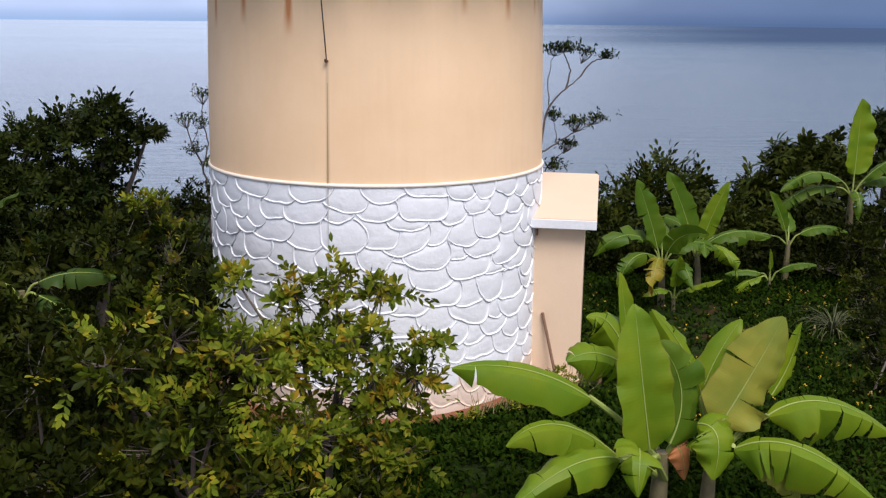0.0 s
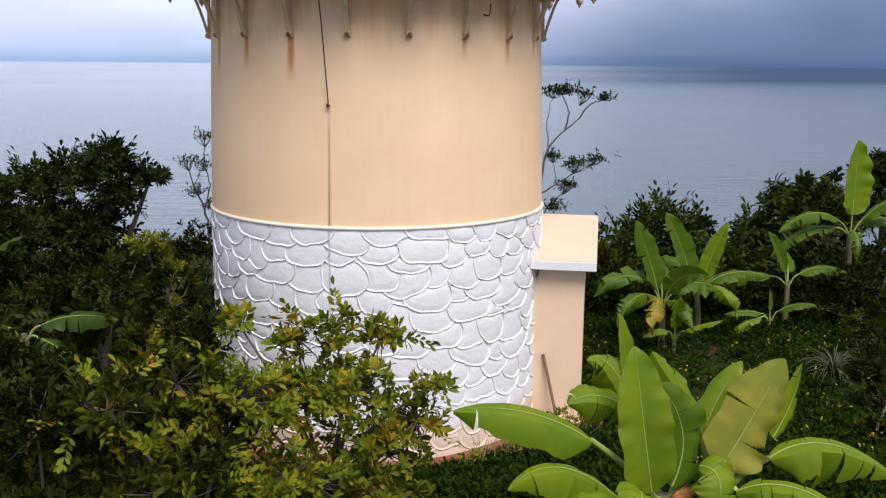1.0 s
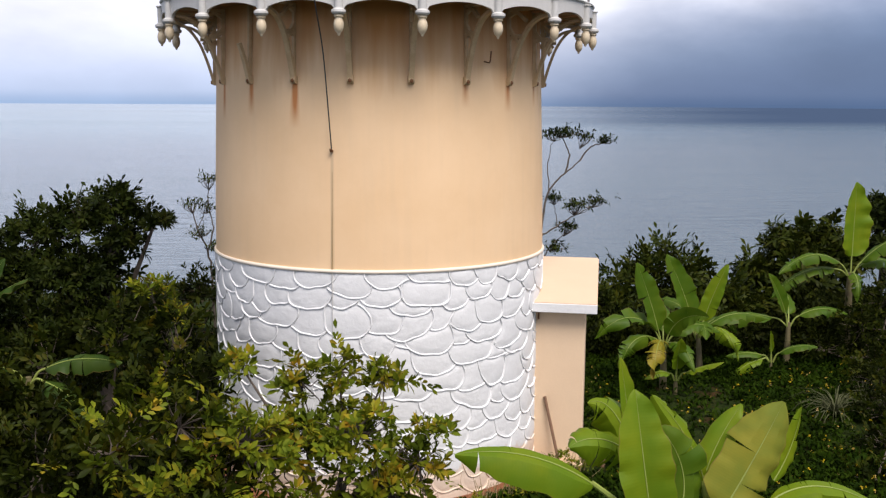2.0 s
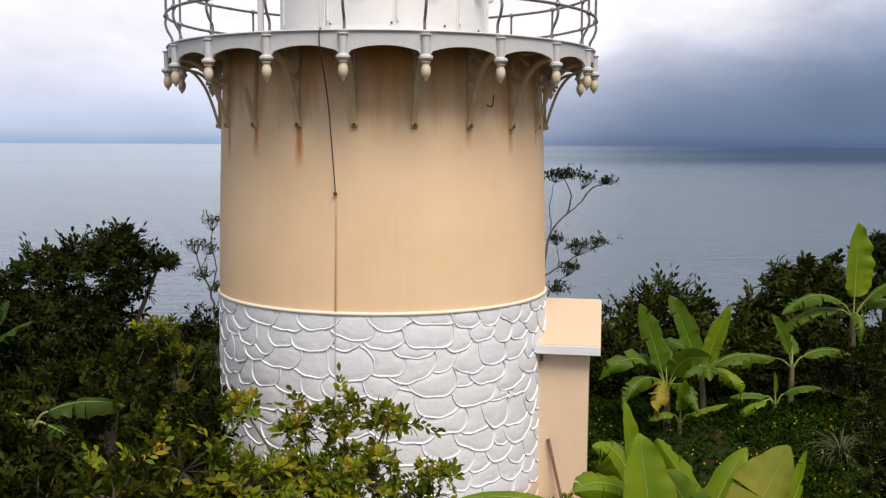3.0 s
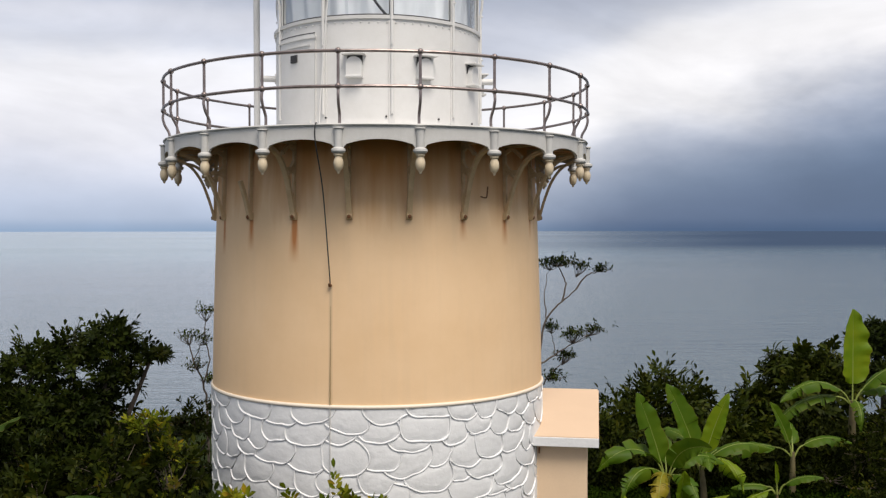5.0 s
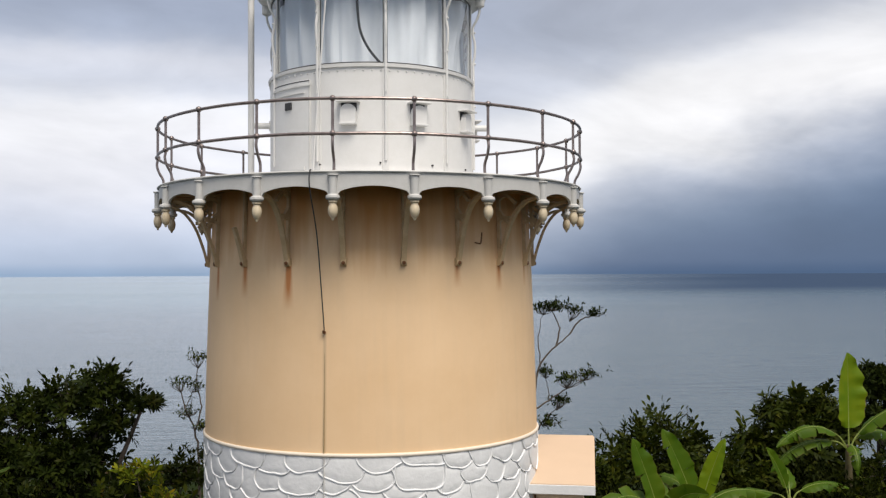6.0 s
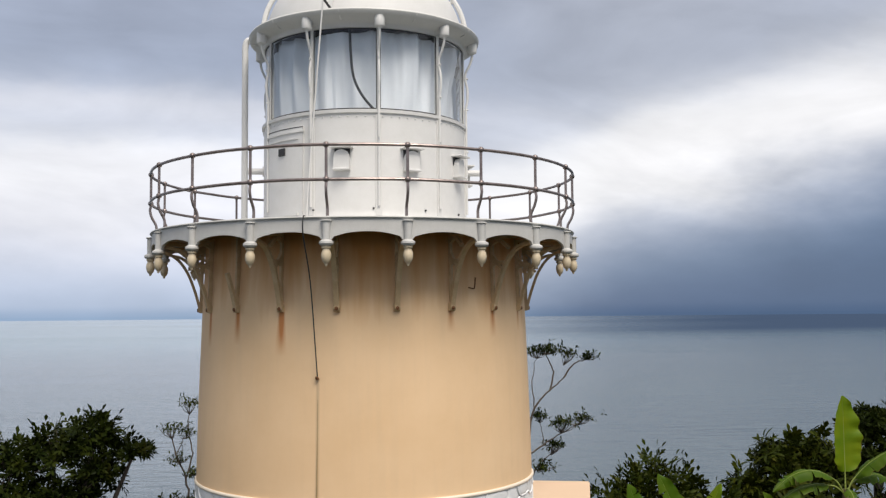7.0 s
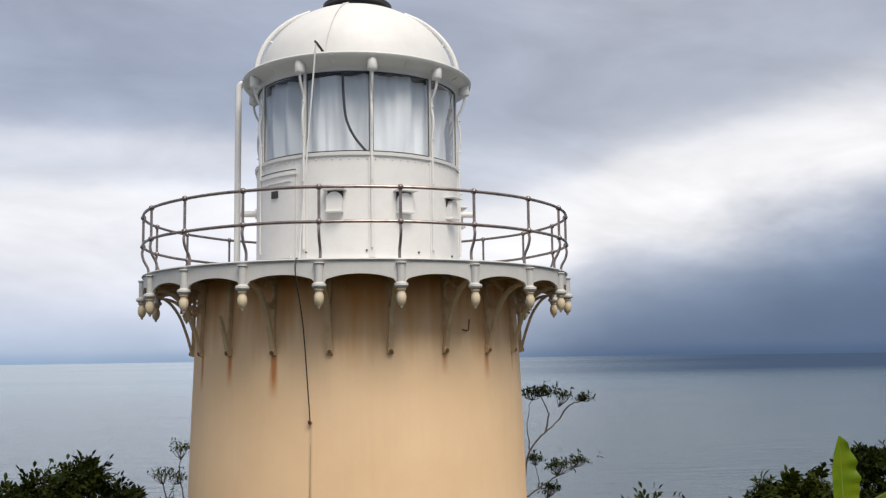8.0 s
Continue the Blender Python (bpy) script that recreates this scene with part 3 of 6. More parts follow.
POSTS = [POST_TURN + STEP * k for k in range(20)]
fascia_me = None
for a in POSTS:
    if fascia_me is None:
        bm = bmesh.new()
        n_ = 22
        top_o, bot_o, top_i, bot_i = [], [], [], []
        for i in range(n_ + 1):
            u = i / n_
            e = abs(2 * u - 1)
            drop = 0.215 + 0.11 * max(0, (e - 0.0)) ** 2.2 + (0.05 if e > 0.9 else 0.0)
            for lst, r, z in ((top_o, DECK_R + 0.012, -0.03), (bot_o, DECK_R + 0.012, -drop), (top_i, DECK_R - 0.028, -0.03), (bot_i, DECK_R - 0.028, -drop)):
                lst.append(bm.verts.new(on_wall(r, STEP * u, DECK_Z + z)))
        for i in range(n_):
            bm.faces.new((top_o[i], top_o[i + 1], bot_o[i + 1], bot_o[i]))
            bm.faces.new((top_i[i], bot_i[i], bot_i[i + 1], top_i[i + 1]))
            bm.faces.new((bot_o[i], bot_o[i + 1], bot_i[i + 1], bot_i[i]))
        ob = part("fascia_panel", bm, GALLERY, lighthouse, "grey arched fascia panel", False)
        fascia_me = ob.data
    else:
        ob = mesh_part("fascia_panel", fascia_me, None, lighthouse)
    ob.rotation_euler[2] = radians(a)

col_prof = [(0.05, -0.055), (0.075, -0.055), (0.078, -0.07), (0.058, -0.085), (0.056, -0.33), (0.062, -0.335), (0.098, -0.355), (0.102, -0.385), (0.085, -0.41), (0.05, -0.415)]
fin_prof = [(0.03, -0.405), (0.066, -0.42), (0.066, -0.445), (0.05, -0.46), (0.05, -0.475), (0.064, -0.505), (0.071, -0.55), (0.066, -0.595), (0.05, -0.64), (0.022, -0.668), (0.022, -0.682), (0.01, -0.7)]
column_me = finial_me = None
R_COL = 3.63
for a in POSTS:
    at = on_wall(R_COL, a, DECK_Z)
    if column_me is None:
        col = part("column", spun(col_prof, 16), GALLERY, lighthouse, "", True)
        fin = part("finial", spun(fin_prof[::-1], 16), FINIAL, col, "cream egg-shaped drop finial", True)
        column_me, finial_me = col.data, fin.data
    else:
        col = mesh_part("column", column_me, None, lighthouse)
        fin = mesh_part("finial", finial_me, None, col)
    col.location = at
    col.rotation_euler[2] = radians(a * 7)


def flat_bar(path, width, thick, bm):
    """A bar of rectangular section along a path in the radial plane (x = out, z = up); width across the plane."""
    rows_ = []
    for i, (x, z) in enumerate(path):
        a, b = path[max(i - 1, 0)], path[min(i + 1, len(path) - 1)]
        t = Vector((b[0] - a[0], 0, b[1] - a[1])).normalized()
        nrm = Vector((-t.z, 0, t.x)) * thick / 2
        w = Vector((0, width / 2, 0))
        p = Vector((x, 0, z))
        rows_.append([bm.verts.new(p + nrm + w), bm.verts.new(p + nrm - w), bm.verts.new(p - nrm - w), bm.verts.new(p - nrm + w)])
    for a, b in zip(rows_, rows_[1:]):
        for k in range(4):
            bm.faces.new((a[k], a[(k + 1) % 4], b[(k + 1) % 4], b[k]))
    bm.faces.new(rows_[0][::-1])
    bm.faces.new(rows_[-1])
    return bm


def bracket_mesh(broken):
    """An open cast-iron bracket: upright against the wall, an S-shaped strut, and one cross-piece with rounded eyes."""
    bm = bmesh.new()
    w0 = R_TOP + 0.02
    curve = [(p.x, p.z) for p in smooth_curve([(w0 + 0.045, 0, BRACKET_Z), (w0 + 0.075, 0, BRACKET_Z + 0.12), (w0 + 0.135, 0, BRACKET_Z + 0.32), (w0 + 0.245, 0, BRACKET_Z + 0.60),
                                               (w0 + 0.40, 0, BRACKET_Z + 0.82), (w0 + 0.57, 0, BRACKET_Z + 0.93), (w0 + 0.75, 0, BRACKET_Z + 0.97)], 4)]
    if broken:
        flat_bar(curve[:12], 0.07, 0.05, bm)
        flat_bar([(w0 + 0.02, BRACKET_Z + 0.02), (w0 + 0.015, BRACKET_Z + 0.5), (w0 - 0.005, BRACKET_Z + 1.1)], 0.035, 0.06, bm)
    else:
        flat_bar(curve, 0.078, 0.048, bm)
        flat_bar([(w0 + 0.02, BRACKET_Z + 0.02), (w0 + 0.015, BRACKET_Z + 0.5), (w0 - 0.005, BRACKET_Z + 1.1)], 0.035, 0.06, bm)
        flat_bar([(w0, BRACKET_Z + 1.075), (w0 + 0.76, BRACKET_Z + 1.085)], 0.07, 0.045, bm)
        eye = [(p.x, p.z) for p in smooth_curve([(w0 + 0.01, 0, BRACKET_Z + 0.80), (w0 + 0.11, 0, BRACKET_Z + 0.69), (w0 + 0.24, 0, BRACKET_Z + 0.68)], 4)]
        flat_bar(eye, 0.05, 0.06, bm)
        eye = [(p.x, p.z) for p in smooth_curve([(w0 + 0.005, 0, BRACKET_Z + 0.62), (w0 + 0.10, 0, BRACKET_Z + 0.67), (w0 + 0.20, 0, BRACKET_Z + 0.6)], 4)]
        flat_bar(eye, 0.05, 0.045, bm)
        eye = [(p.x, p.z) for p in smooth_curve([(w0 + 0.02, 0, BRACKET_Z + 0.98), (w0 + 0.16, 0, BRACKET_Z + 1.03), (w0 + 0.34, 0, BRACKET_Z + 0.9)], 4)]
        flat_bar(eye, 0.05, 0.05, bm)
    # rounded foot
    n_ = 14
    ring_a = [bm.verts.new((w0 + 0.02 + 0.06 * math.cos(2 * math.pi * k / n_), -0.045, BRACKET_Z - 0.01 + 0.06 * math.sin(2 * math.pi * k / n_))) for k in range(n_)]
    ring_b = [bm.verts.new((v.co.x, 0.045, v.co.z)) for v in ring_a]
    for k in range(n_):
        bm.faces.new((ring_a[k], ring_a[(k + 1) % n_], ring_b[(k + 1) % n_], ring_b[k]))
    bm.faces.new(ring_a)
    bm.faces.new(ring_b[::-1])
    return bm


bracket_me = bolt_me = None
for i, a in enumerate(POSTS):
    broken = abs((a + 44.8 + 180) % 360 - 180) < 3
    if broken or bracket_me is None:
        br = part("bracket", bracket_mesh(broken), IRON, lighthouse, "broken stub of an iron bracket" if broken else "")
        if not broken:
            bracket_me = br.data
    else:
        br = mesh_part("bracket", bracket_me, None, lighthouse)
    br.rotation_euler[2] = radians(a - 90)
    if bolt_me is None:
        bolt = part("bolt", spun([(0.03, -0.02), (0.034, 0.0), (0.03, 0.025), (0.012, 0.03)], 6), RUSTY, br, "rusty bolt", False)
        bolt_me = bolt.data
    else:
        bolt = mesh_part("bolt", bolt_me, None, br)
    bolt.matrix_basis = pose(R_TOP + 0.08, 0, BRACKET_Z - 0.02, 0, 90, 0)

# railing
RAIL_R, RAIL_TOP, RAIL_MID = 3.635, 8.75, 8.262
for z in (RAIL_TOP, RAIL_MID):
    part("handrail" if z == RAIL_TOP else "middle_rail", tube([on_wall(RAIL_R + 0.006 * noise.noise((i * 0.3, z, 0)), 360 / 120 * i, z + 0.008 * noise.noise((i * 0.21, z, 5))) for i in range(120)], 0.024, 8, loop=True), RAIL, lighthouse, "", True)
post_me = knob_me = None
for a in POSTS:
    if post_me is None:
        path = smooth_curve([on_wall(RAIL_R, 0, RAIL_TOP), on_wall(RAIL_R, 0, RAIL_MID), on_wall(RAIL_R + 0.012, 0, RAIL_MID - 0.12), on_wall(RAIL_R - 0.02, 0, RAIL_MID - 0.24), on_wall(RAIL_R - 0.085, 0, RAIL_MID - 0.36),
                             on_wall(RAIL_R - 0.095, 0, RAIL_MID - 0.45), on_wall(RAIL_R - 0.085, 0, DECK_Z - 0.02)], 5)
        post = part("railing_post", tube(path, 0.0215, 8), RAIL, lighthouse, "", True)
        bm = bmesh.new()
        bmesh.ops.create_icosphere(bm, subdivisions=2, radius=0.047)
        knob = part("knob", bm, RAIL, post, "", True)
        post_me, knob_me = post.data, knob.data
    else:
        post = mesh_part("railing_post", post_me, None, lighthouse)
        knob = mesh_part("knob", knob_me, None, post)
    knob.location = on_wall(RAIL_R, 0, RAIL_TOP)
    knob2 = mesh_part("knob", knob_me, None, post)
    knob2.location = on_wall(RAIL_R, 0, RAIL_MID)
    post.rotation_euler[2] = radians(a)

# lantern
LR, SILL_Z, GLASS_TOP = 1.77, 9.62, 10.98
drum = part("lantern_drum", lathe([(LR - 0.08, SILL_Z), (LR, SILL_Z), (LR, 8.05), (LR + 0.005, 7.95), (LR + 0.05, 7.86), (LR + 0.12, 7.82), (LR + 0.13, DECK_Z), (LR - 0.1, DECK_Z)], 96), LANTERN, lighthouse, "white riveted iron drum of the lantern", True)
part("sill_ring", lathe([(LR - 0.09, SILL_Z - 0.03), (LR + 0.03, SILL_Z - 0.03), (LR + 0.035, SILL_Z + 0.02), (LR - 0.02, SILL_Z + 0.035), (LR - 0.09, SILL_Z + 0.035)], 96, closed=True), LANTERN, lighthouse, "", True)
bm = bmesh.new()
for i in range(80):
    p = on_wall(LR + 0.004, i * 4.5, SILL_Z - 0.085)
    bmesh.ops.create_icosphere(bm, subdivisions=1, radius=0.016, matrix=Matrix.Translation(p))
tagged(part("rivet_row", bm, LANTERN, drum, "", True), kind="stuff")
PANES = [6.8 + 36 * k for k in range(10)]
GR = 1.74
pane_me = stile_me = cap_me = rod_me = None
for a in PANES:
    if pane_me is None:
        pane = part("pane", lathe([(GR, SILL_Z + 0.03), (GR, GLASS_TOP)], 14, lo=0.8, hi=35.2), GLASS, lighthouse, "curved clear glass pane", True)
        pane_me = pane.data
        bm = lathe([(GR - 0.035, SILL_Z + 0.03), (GR + 0.03, SILL_Z + 0.03), (GR + 0.03, GLASS_TOP), (GR - 0.035, GLASS_TOP)], 2, closed=True, lo=-0.75, hi=0.75)
        stile_me = part("glazing_bar", bm, LANTERN, lighthouse).data
        bpy.data.objects.remove(bpy.data.objects["glazing_bar"])
        # a turned cap under the eave with a wavy rod to the drum
        cap_me = part("eave_cap", spun([(0.028, -0.13), (0.05, -0.115), (0.08, -0.1), (0.086, -0.085), (0.086, 0.075), (0.075, 0.09)], 16), LANTERN, lighthouse, "", True).data
        bpy.data.objects.remove(bpy.data.objects["eave_cap"])
        wavy = smooth_curve([(1.915, 0, 10.98), (1.91, 0, 10.86), (1.86, 0, 10.72), (1.80, 0, 10.60), (1.80, 0, 10.46), (1.83, 0, 10.30), (1.825, 0, 10.1), (1.80, 0, 9.95), (1.80, 0, 9.6), (1.80, 0, 8.1)], 5)
        rod_me = part("eave_rod", tube(wavy, 0.022, 8), LANTERN, lighthouse, "", True).data
        bpy.data.objects.remove(bpy.data.objects["eave_rod"])
    else:
        pane = mesh_part("pane", pane_me, None, lighthouse)
    pane.rotation_euler[2] = radians(a)
    pane.visible_shadow = False
    bar = mesh_part("glazing_bar", stile_me, None, lighthouse)
    bar.rotation_euler[2] = radians(a)
    cap = mesh_part("eave_cap", cap_me, None, lighthouse)
    cap.matrix_basis = turned(a) @ Matrix.Translation(on_wall(1.915, 0, 11.06))
    rod = mesh_part("eave_rod", rod_me, None, lighthouse)
    rod.matrix_basis = turned(a - 90)
    for z in (10.5, 9.95, 9.2):
        clip = tube([on_wall(GR + 0.02, 0, z), on_wall(1.84, 0, z)], 0.018, 6)
        ob = part("clip", clip, LANTERN, rod)
        ob.matrix_basis = turned(90)
for a in PANES:
    # thin dark seal round each pane
    bm = bmesh.new()
    for z in (SILL_Z + 0.045, GLASS_TOP - 0.015):
        lathe([(GR + 0.004, z - 0.008), (GR + 0.012, z - 0.008), (GR + 0.012, z + 0.008), (GR + 0.004, z + 0.008)], 14, closed=True, lo=1.0, hi=35.0, bm=bm)
    for lo in (0.85, 34.75):
        lathe([(GR + 0.004, SILL_Z + 0.05), (GR + 0.012, SILL_Z + 0.05), (GR + 0.012, GLASS_TOP - 0.02), (GR + 0.004, GLASS_TOP - 0.02)], 1, closed=True, lo=lo, hi=lo + 0.4, bm=bm)
    ob = part("seal", bm, DARK, lighthouse, "dark glazing seal")
    ob.rotation_euler[2] = radians(a)

part("eave", lathe([(GR - 0.06, GLASS_TOP), (GR + 0.035, GLASS_TOP), (GR + 0.04, 11.03), (GR + 0.07, 11.07), (1.98, 11.12), (2.02, 11.15), (2.035, 11.20), (2.02, 11.225), (1.97, 11.215), (1.9, 11.22), (1.6, 11.22)], 96), EAVE_SHADED, lighthouse, "white iron eave with gutter", True)
for a in range(0, 360, 36):
    bm = bmesh.new()
    lathe([(1.86, 11.075), (1.95, 11.10), (2.03, 11.16), (2.045, 11.20), (2.03, 11.2), (1.9, 11.08)], 1, closed=True, lo=a - 12.3, hi=a - 11.7, bm=bm)
    part("eave_joint", bm, LANTERN, lighthouse)
DOME_R, DOME_H, NECK = 1.73, 1.37, 0.52
dome_prof = [(DOME_R, 11.2)] + [(DOME_R * math.cos(t), 11.25 + DOME_H * math.sin(t)) for t in [math.acos(NECK / DOME_R) * i / 20 for i in range(21)]]
dome = part("dome", lathe(dome_prof, 96), LANTERN, lighthouse, "white domed lantern roof", True)
part("dome_rim", lathe([(1.71, 11.2), (1.79, 11.2), (1.80, 11.25), (1.77, 11.28), (1.71, 11.28)], 96, closed=True), LANTERN, dome, "", True)
NZ = 11.25 + DOME_H * math.sin(math.acos(NECK / DOME_R))
part("vent_cowl", lathe([(0.52, NZ - 0.03), (0.53, NZ + 0.05), (0.62, NZ + 0.07), (0.62, NZ + 0.13), (0.5, NZ + 0.18), (0.42, NZ + 0.3), (0.42, NZ + 0.5), (0.3, NZ + 0.6), (0.001, NZ + 0.64)], 40), DARK, lighthouse, "dark iron ventilator base on the dome", True)
# ribs along the dome
def dome_r(z):
    return DOME_R * math.sqrt(max(0.0, 1 - ((z - 11.25) / DOME_H) ** 2))
for a in (-78, 80, 180):
    zs = [11.3 + 1.17 * i / 10 for i in range(11)]
    rib = part("dome_rail", tube([on_wall(dome_r(z) + 0.07, a, z + 0.035) for z in zs], 0.045, 8), LANTERN, lighthouse, "white hand rail up the dome", True)
    for i in (1, 5, 9):
        part("rail_foot", tube([on_wall(dome_r(zs[i]) - 0.01, a, zs[i]), on_wall(dome_r(zs[i]) + 0.08, a, zs[i] + 0.035)], 0.03, 6), LANTERN, rib)

# vents round the drum
for i, a in enumerate([-12 + 36 * k for k in range(10)]):
    if 275 < a < 320:      # the door's bay has none
        continue
    M_ = turned(a) @ Matrix.Translation(on_wall(LR, 0, 8.84))
    bm = bmesh.new()
    outline = [(-0.125, -0.15), (0.125, -0.15), (0.125, 0.04)] + [(0.125 * math.cos(t), 0.04 + 0.11 * math.sin(t)) for t in [math.pi * k / 8 for k in range(1, 8)]] + [(-0.125, 0.04)]
    f = [bm.verts.new((x, -0.10, z)) for x, z in outline]
    b = [bm.verts.new((x, 0.05, z)) for x, z in outline]
    bm.faces.new(f)
    for k in range(len(f)):
        bm.faces.new((f[k], f[(k + 1) % len(f)], b[(k + 1) % len(f)], b[k]))
    vent = part("vent", bm, LANTERN, lighthouse, "white hooded ventilator box")
    vent.matrix_basis = M_
    part("vent_lid", block((0.36, 0.2, 0.025), (0, -0.08, 0.185), bevel=0.006), LANTERN, vent)
    part("vent_sill", block((0.27, 0.15, 0.03), (0, -0.07, -0.165), bevel=0.006), LANTERN, vent)
    part("vent_back", block((0.25, 0.04, 0.16), (0, 0.0, 0.1), bevel=0.004), DARK, vent, "dark opening behind the hood")

# drum panels: vertical laps, the door and small fittings
for a in [6.8 + 36 * k for k in range(10)]:
    part("lap_strip", lathe([(LR - 0.01, 7.95), (LR + 0.014, 7.95), (LR + 0.014, SILL_Z - 0.04), (LR - 0.01, SILL_Z - 0.04)], 1, closed=True, lo=a - 1.6, hi=a + 1.6), LANTERN, drum)
door = part("door", lathe([(LR - 0.01, 7.92), (LR + 0.03, 7.92), (LR + 0.03, 9.42), (LR - 0.01, 9.42)], 12, closed=True, lo=-64, hi=-34), LANTERN, lighthouse, "small curved white iron door, shut", True)
for z0, z1 in ((7.98, 8.03), (9.33, 9.36), (9.22, 9.235)):
    part("door_ledge", lathe([(LR + 0.028, z0), (LR + 0.05, z0), (LR + 0.05, z1), (LR + 0.028, z1)], 12, closed=True, lo=-62 if z0 < 9.3 else -66, hi=-37 if z0 < 9.3 else -33), LANTERN, door)
part("door_edge", lathe([(LR + 0.028, 7.92), (LR + 0.032, 7.92), (LR + 0.032, 9.42), (LR + 0.028, 9.42)], 1, closed=True, lo=-34.4, hi=-34.1), GALLERY, door, "grey gap along the door")
part("door_head", lathe([(LR + 0.029, 9.405), (LR + 0.033, 9.405), (LR + 0.033, 9.42), (LR + 0.029, 9.42)], 12, closed=True, lo=-64, hi=-34), DARK, door, "dark gap over the door")
ob = part("plate", block((0.16, 0.03, 0.12), (0, 0, 0), bevel=0.006), DARK, door, "small dark weathered plate")
ob.matrix_basis = turned(-49) @ Matrix.Translation(on_wall(LR + 0.04, 0, 9.04))
for a in (-86, 90):
    ob = part("pipe_stub", tube([on_wall(LR - 0.05, a, 8.88), on_wall(LR + 0.27, a, 8.88)], 0.055, 12), LANTERN, lighthouse, "white pipe stub", False)
    part("pipe_flange", tube([on_wall(LR - 0.01, a, 8.88), on_wall(LR + 0.02, a, 8.88)], 0.09, 12), LANTERN, ob)
for a, z in ((4, 8.06), (33, 8.05), (-28, 8.05), (62, 8.05)):
    part("drain_hole", tube([on_wall(LR - 0.02, a, z), on_wall(LR + 0.02, a, z)], 0.016, 8), DARK, drum, "small dark hole")

# curtain, cable and dark head behind the glass
bm = bmesh.new()
cols = 320
rows = []
for j in range(9):
    u = j / 8
    ring_ = []
    for i in range(cols):
        a = 360 * i / cols
        fold = noise.noise((math.cos(radians(a)) * 4.5, math.sin(radians(a)) * 4.5, u * 0.9)) + 0.5 * noise.noise((math.cos(radians(a)) * 13, math.sin(radians(a)) * 13, u * 0.7 + 3))
        sag = 0.10 * noise.noise((math.cos(radians(a)) * 3.2, math.sin(radians(a)) * 3.2, 7.7))
        ring_.append(bm.verts.new(on_wall(1.55 + 0.2 * fold * (0.5 + 0.6 * u), a, 9.5 + u * (1.46 + 0.8 * sag))))
    rows.append(ring_)
for a, b in zip(rows, rows[1:]):
    for i in range(cols):
        bm.faces.new((a[i], a[(i + 1) % cols], b[(i + 1) % cols], b[i]))
tagged(part("curtain", bm, CLOTH, None, "", True), "grey-white curtain drawn round inside the lantern glass", "curtain")
part("lamp_head", lathe([(0.001, 10.7), (0.25, 10.7), (0.3, 10.75), (0.3, 11.0), (0.001, 11.0)], 24), DARK, lighthouse, "dark lamp housing in the lantern", True)
part("lantern_ceiling", lathe([(0.001, 10.99), (GR - 0.05, 10.99), (GR - 0.05, 11.02), (0.001, 11.02)], 48), DARK, lighthouse, "dark ceiling of the lantern")
tagged(part("cable", tube(smooth_curve([on_wall(1.68, -8.5, 10.97), on_wall(1.685, -8, 10.6), on_wall(1.685, -6.5, 10.2), on_wall(1.69, -2, 9.9), on_wall(1.70, 4.5, 9.66)], 8), 0.021, 8), DARK, None, "", True), "black cable hanging inside the lantern glass", "cable")

# lightning rod down the lantern, downpipe, conductor down the tower
rod_top, rod_low = on_wall(2.05, -19, 11.36), on_wall(1.9, -29, 8.3)
rod = thing("lightning_conductor", "thin white rod from the dome edge down to the gallery", "conductor rod")
part("rod", tube([rod_top, rod_top.lerp(rod_low, 0.5) + Vector((0, -0.01, 0)), rod_low, on_wall(1.9, -29.5, 7.95)], 0.014, 8), LANTERN, rod, "", True)
part("hook", tube(smooth_curve([on_wall(1.84, -16.5, 11.24), on_wall(1.95, -17, 11.27), on_wall(2.04, -18.5, 11.36), on_wall(2.05, -19.5, 11.40)], 4), 0.02, 8), DARK, rod, "dark iron hook", True)
part("upper_rod", tube([on_wall(dome_r(z) + 0.03, -13 - 4 * (NZ - z), z) for z in [NZ + 0.05 - (NZ + 0.05 - 11.3) * i / 12 for i in range(13)]], 0.012, 6), LANTERN, rod, "", True)
pipe = thing("downpipe", "white downpipe from the lantern gutter to the gallery", "downpipe")
part("pipe", tube(smooth_curve([on_wall(1.98, -100, 11.2), on_wall(2.07, -100, 11.32), on_wall(2.15, -100, 11.33), on_wall(2.19, -100, 11.2), on_wall(2.19, -100, 10.9), on_wall(2.19, -100, 9.5), on_wall(2.19, -100, 7.76)], 6), 0.058, 12), LANTERN, pipe, "", True)
wire = thing("earth_wire", "dark earth wire from the gallery to a wall hook", "wire")
hook_at = on_wall(2.83, -14.6, 5.45)
part("wire", tube(smooth_curve([on_wall(3.56, -13.8, DECK_Z), on_wall(3.66, -13.8, DECK_Z - 0.01), on_wall(3.66, -13.85, DECK_Z - 0.25), on_wall(3.3, -13.95, 6.85), on_wall(2.98, -14.35, 5.9), hook_at + Vector((0, -0.03, 0.0))], 6), 0.0095, 6), DARK, wire, "", True)
part("hook", tube([on_wall(2.75, -14.6, 5.45), on_wall(2.87, -14.6, 5.45), on_wall(2.88, -14.6, 5.48)], 0.022, 8), RUSTY, wire, "rusty hook", True)
strip = part("conductor_strip", lathe([(2.83, 3.69), (2.89, 3.69), (2.812, 5.44), (2.75, 5.44)], 1, closed=True, lo=-14.62, hi=-14.48), STRAW, wire, "plastered-over conductor strip")
ob = part("wall_peg", tube(smooth_curve([on_wall(2.76, 34.6, 6.78), on_wall(2.86, 34.6, 6.76), on_wall(2.87, 35.1, 6.78), on_wall(2.87, 35.5, 6.93)], 4), 0.011, 6), RUSTY, lighthouse, "dark iron peg in the wall", True)
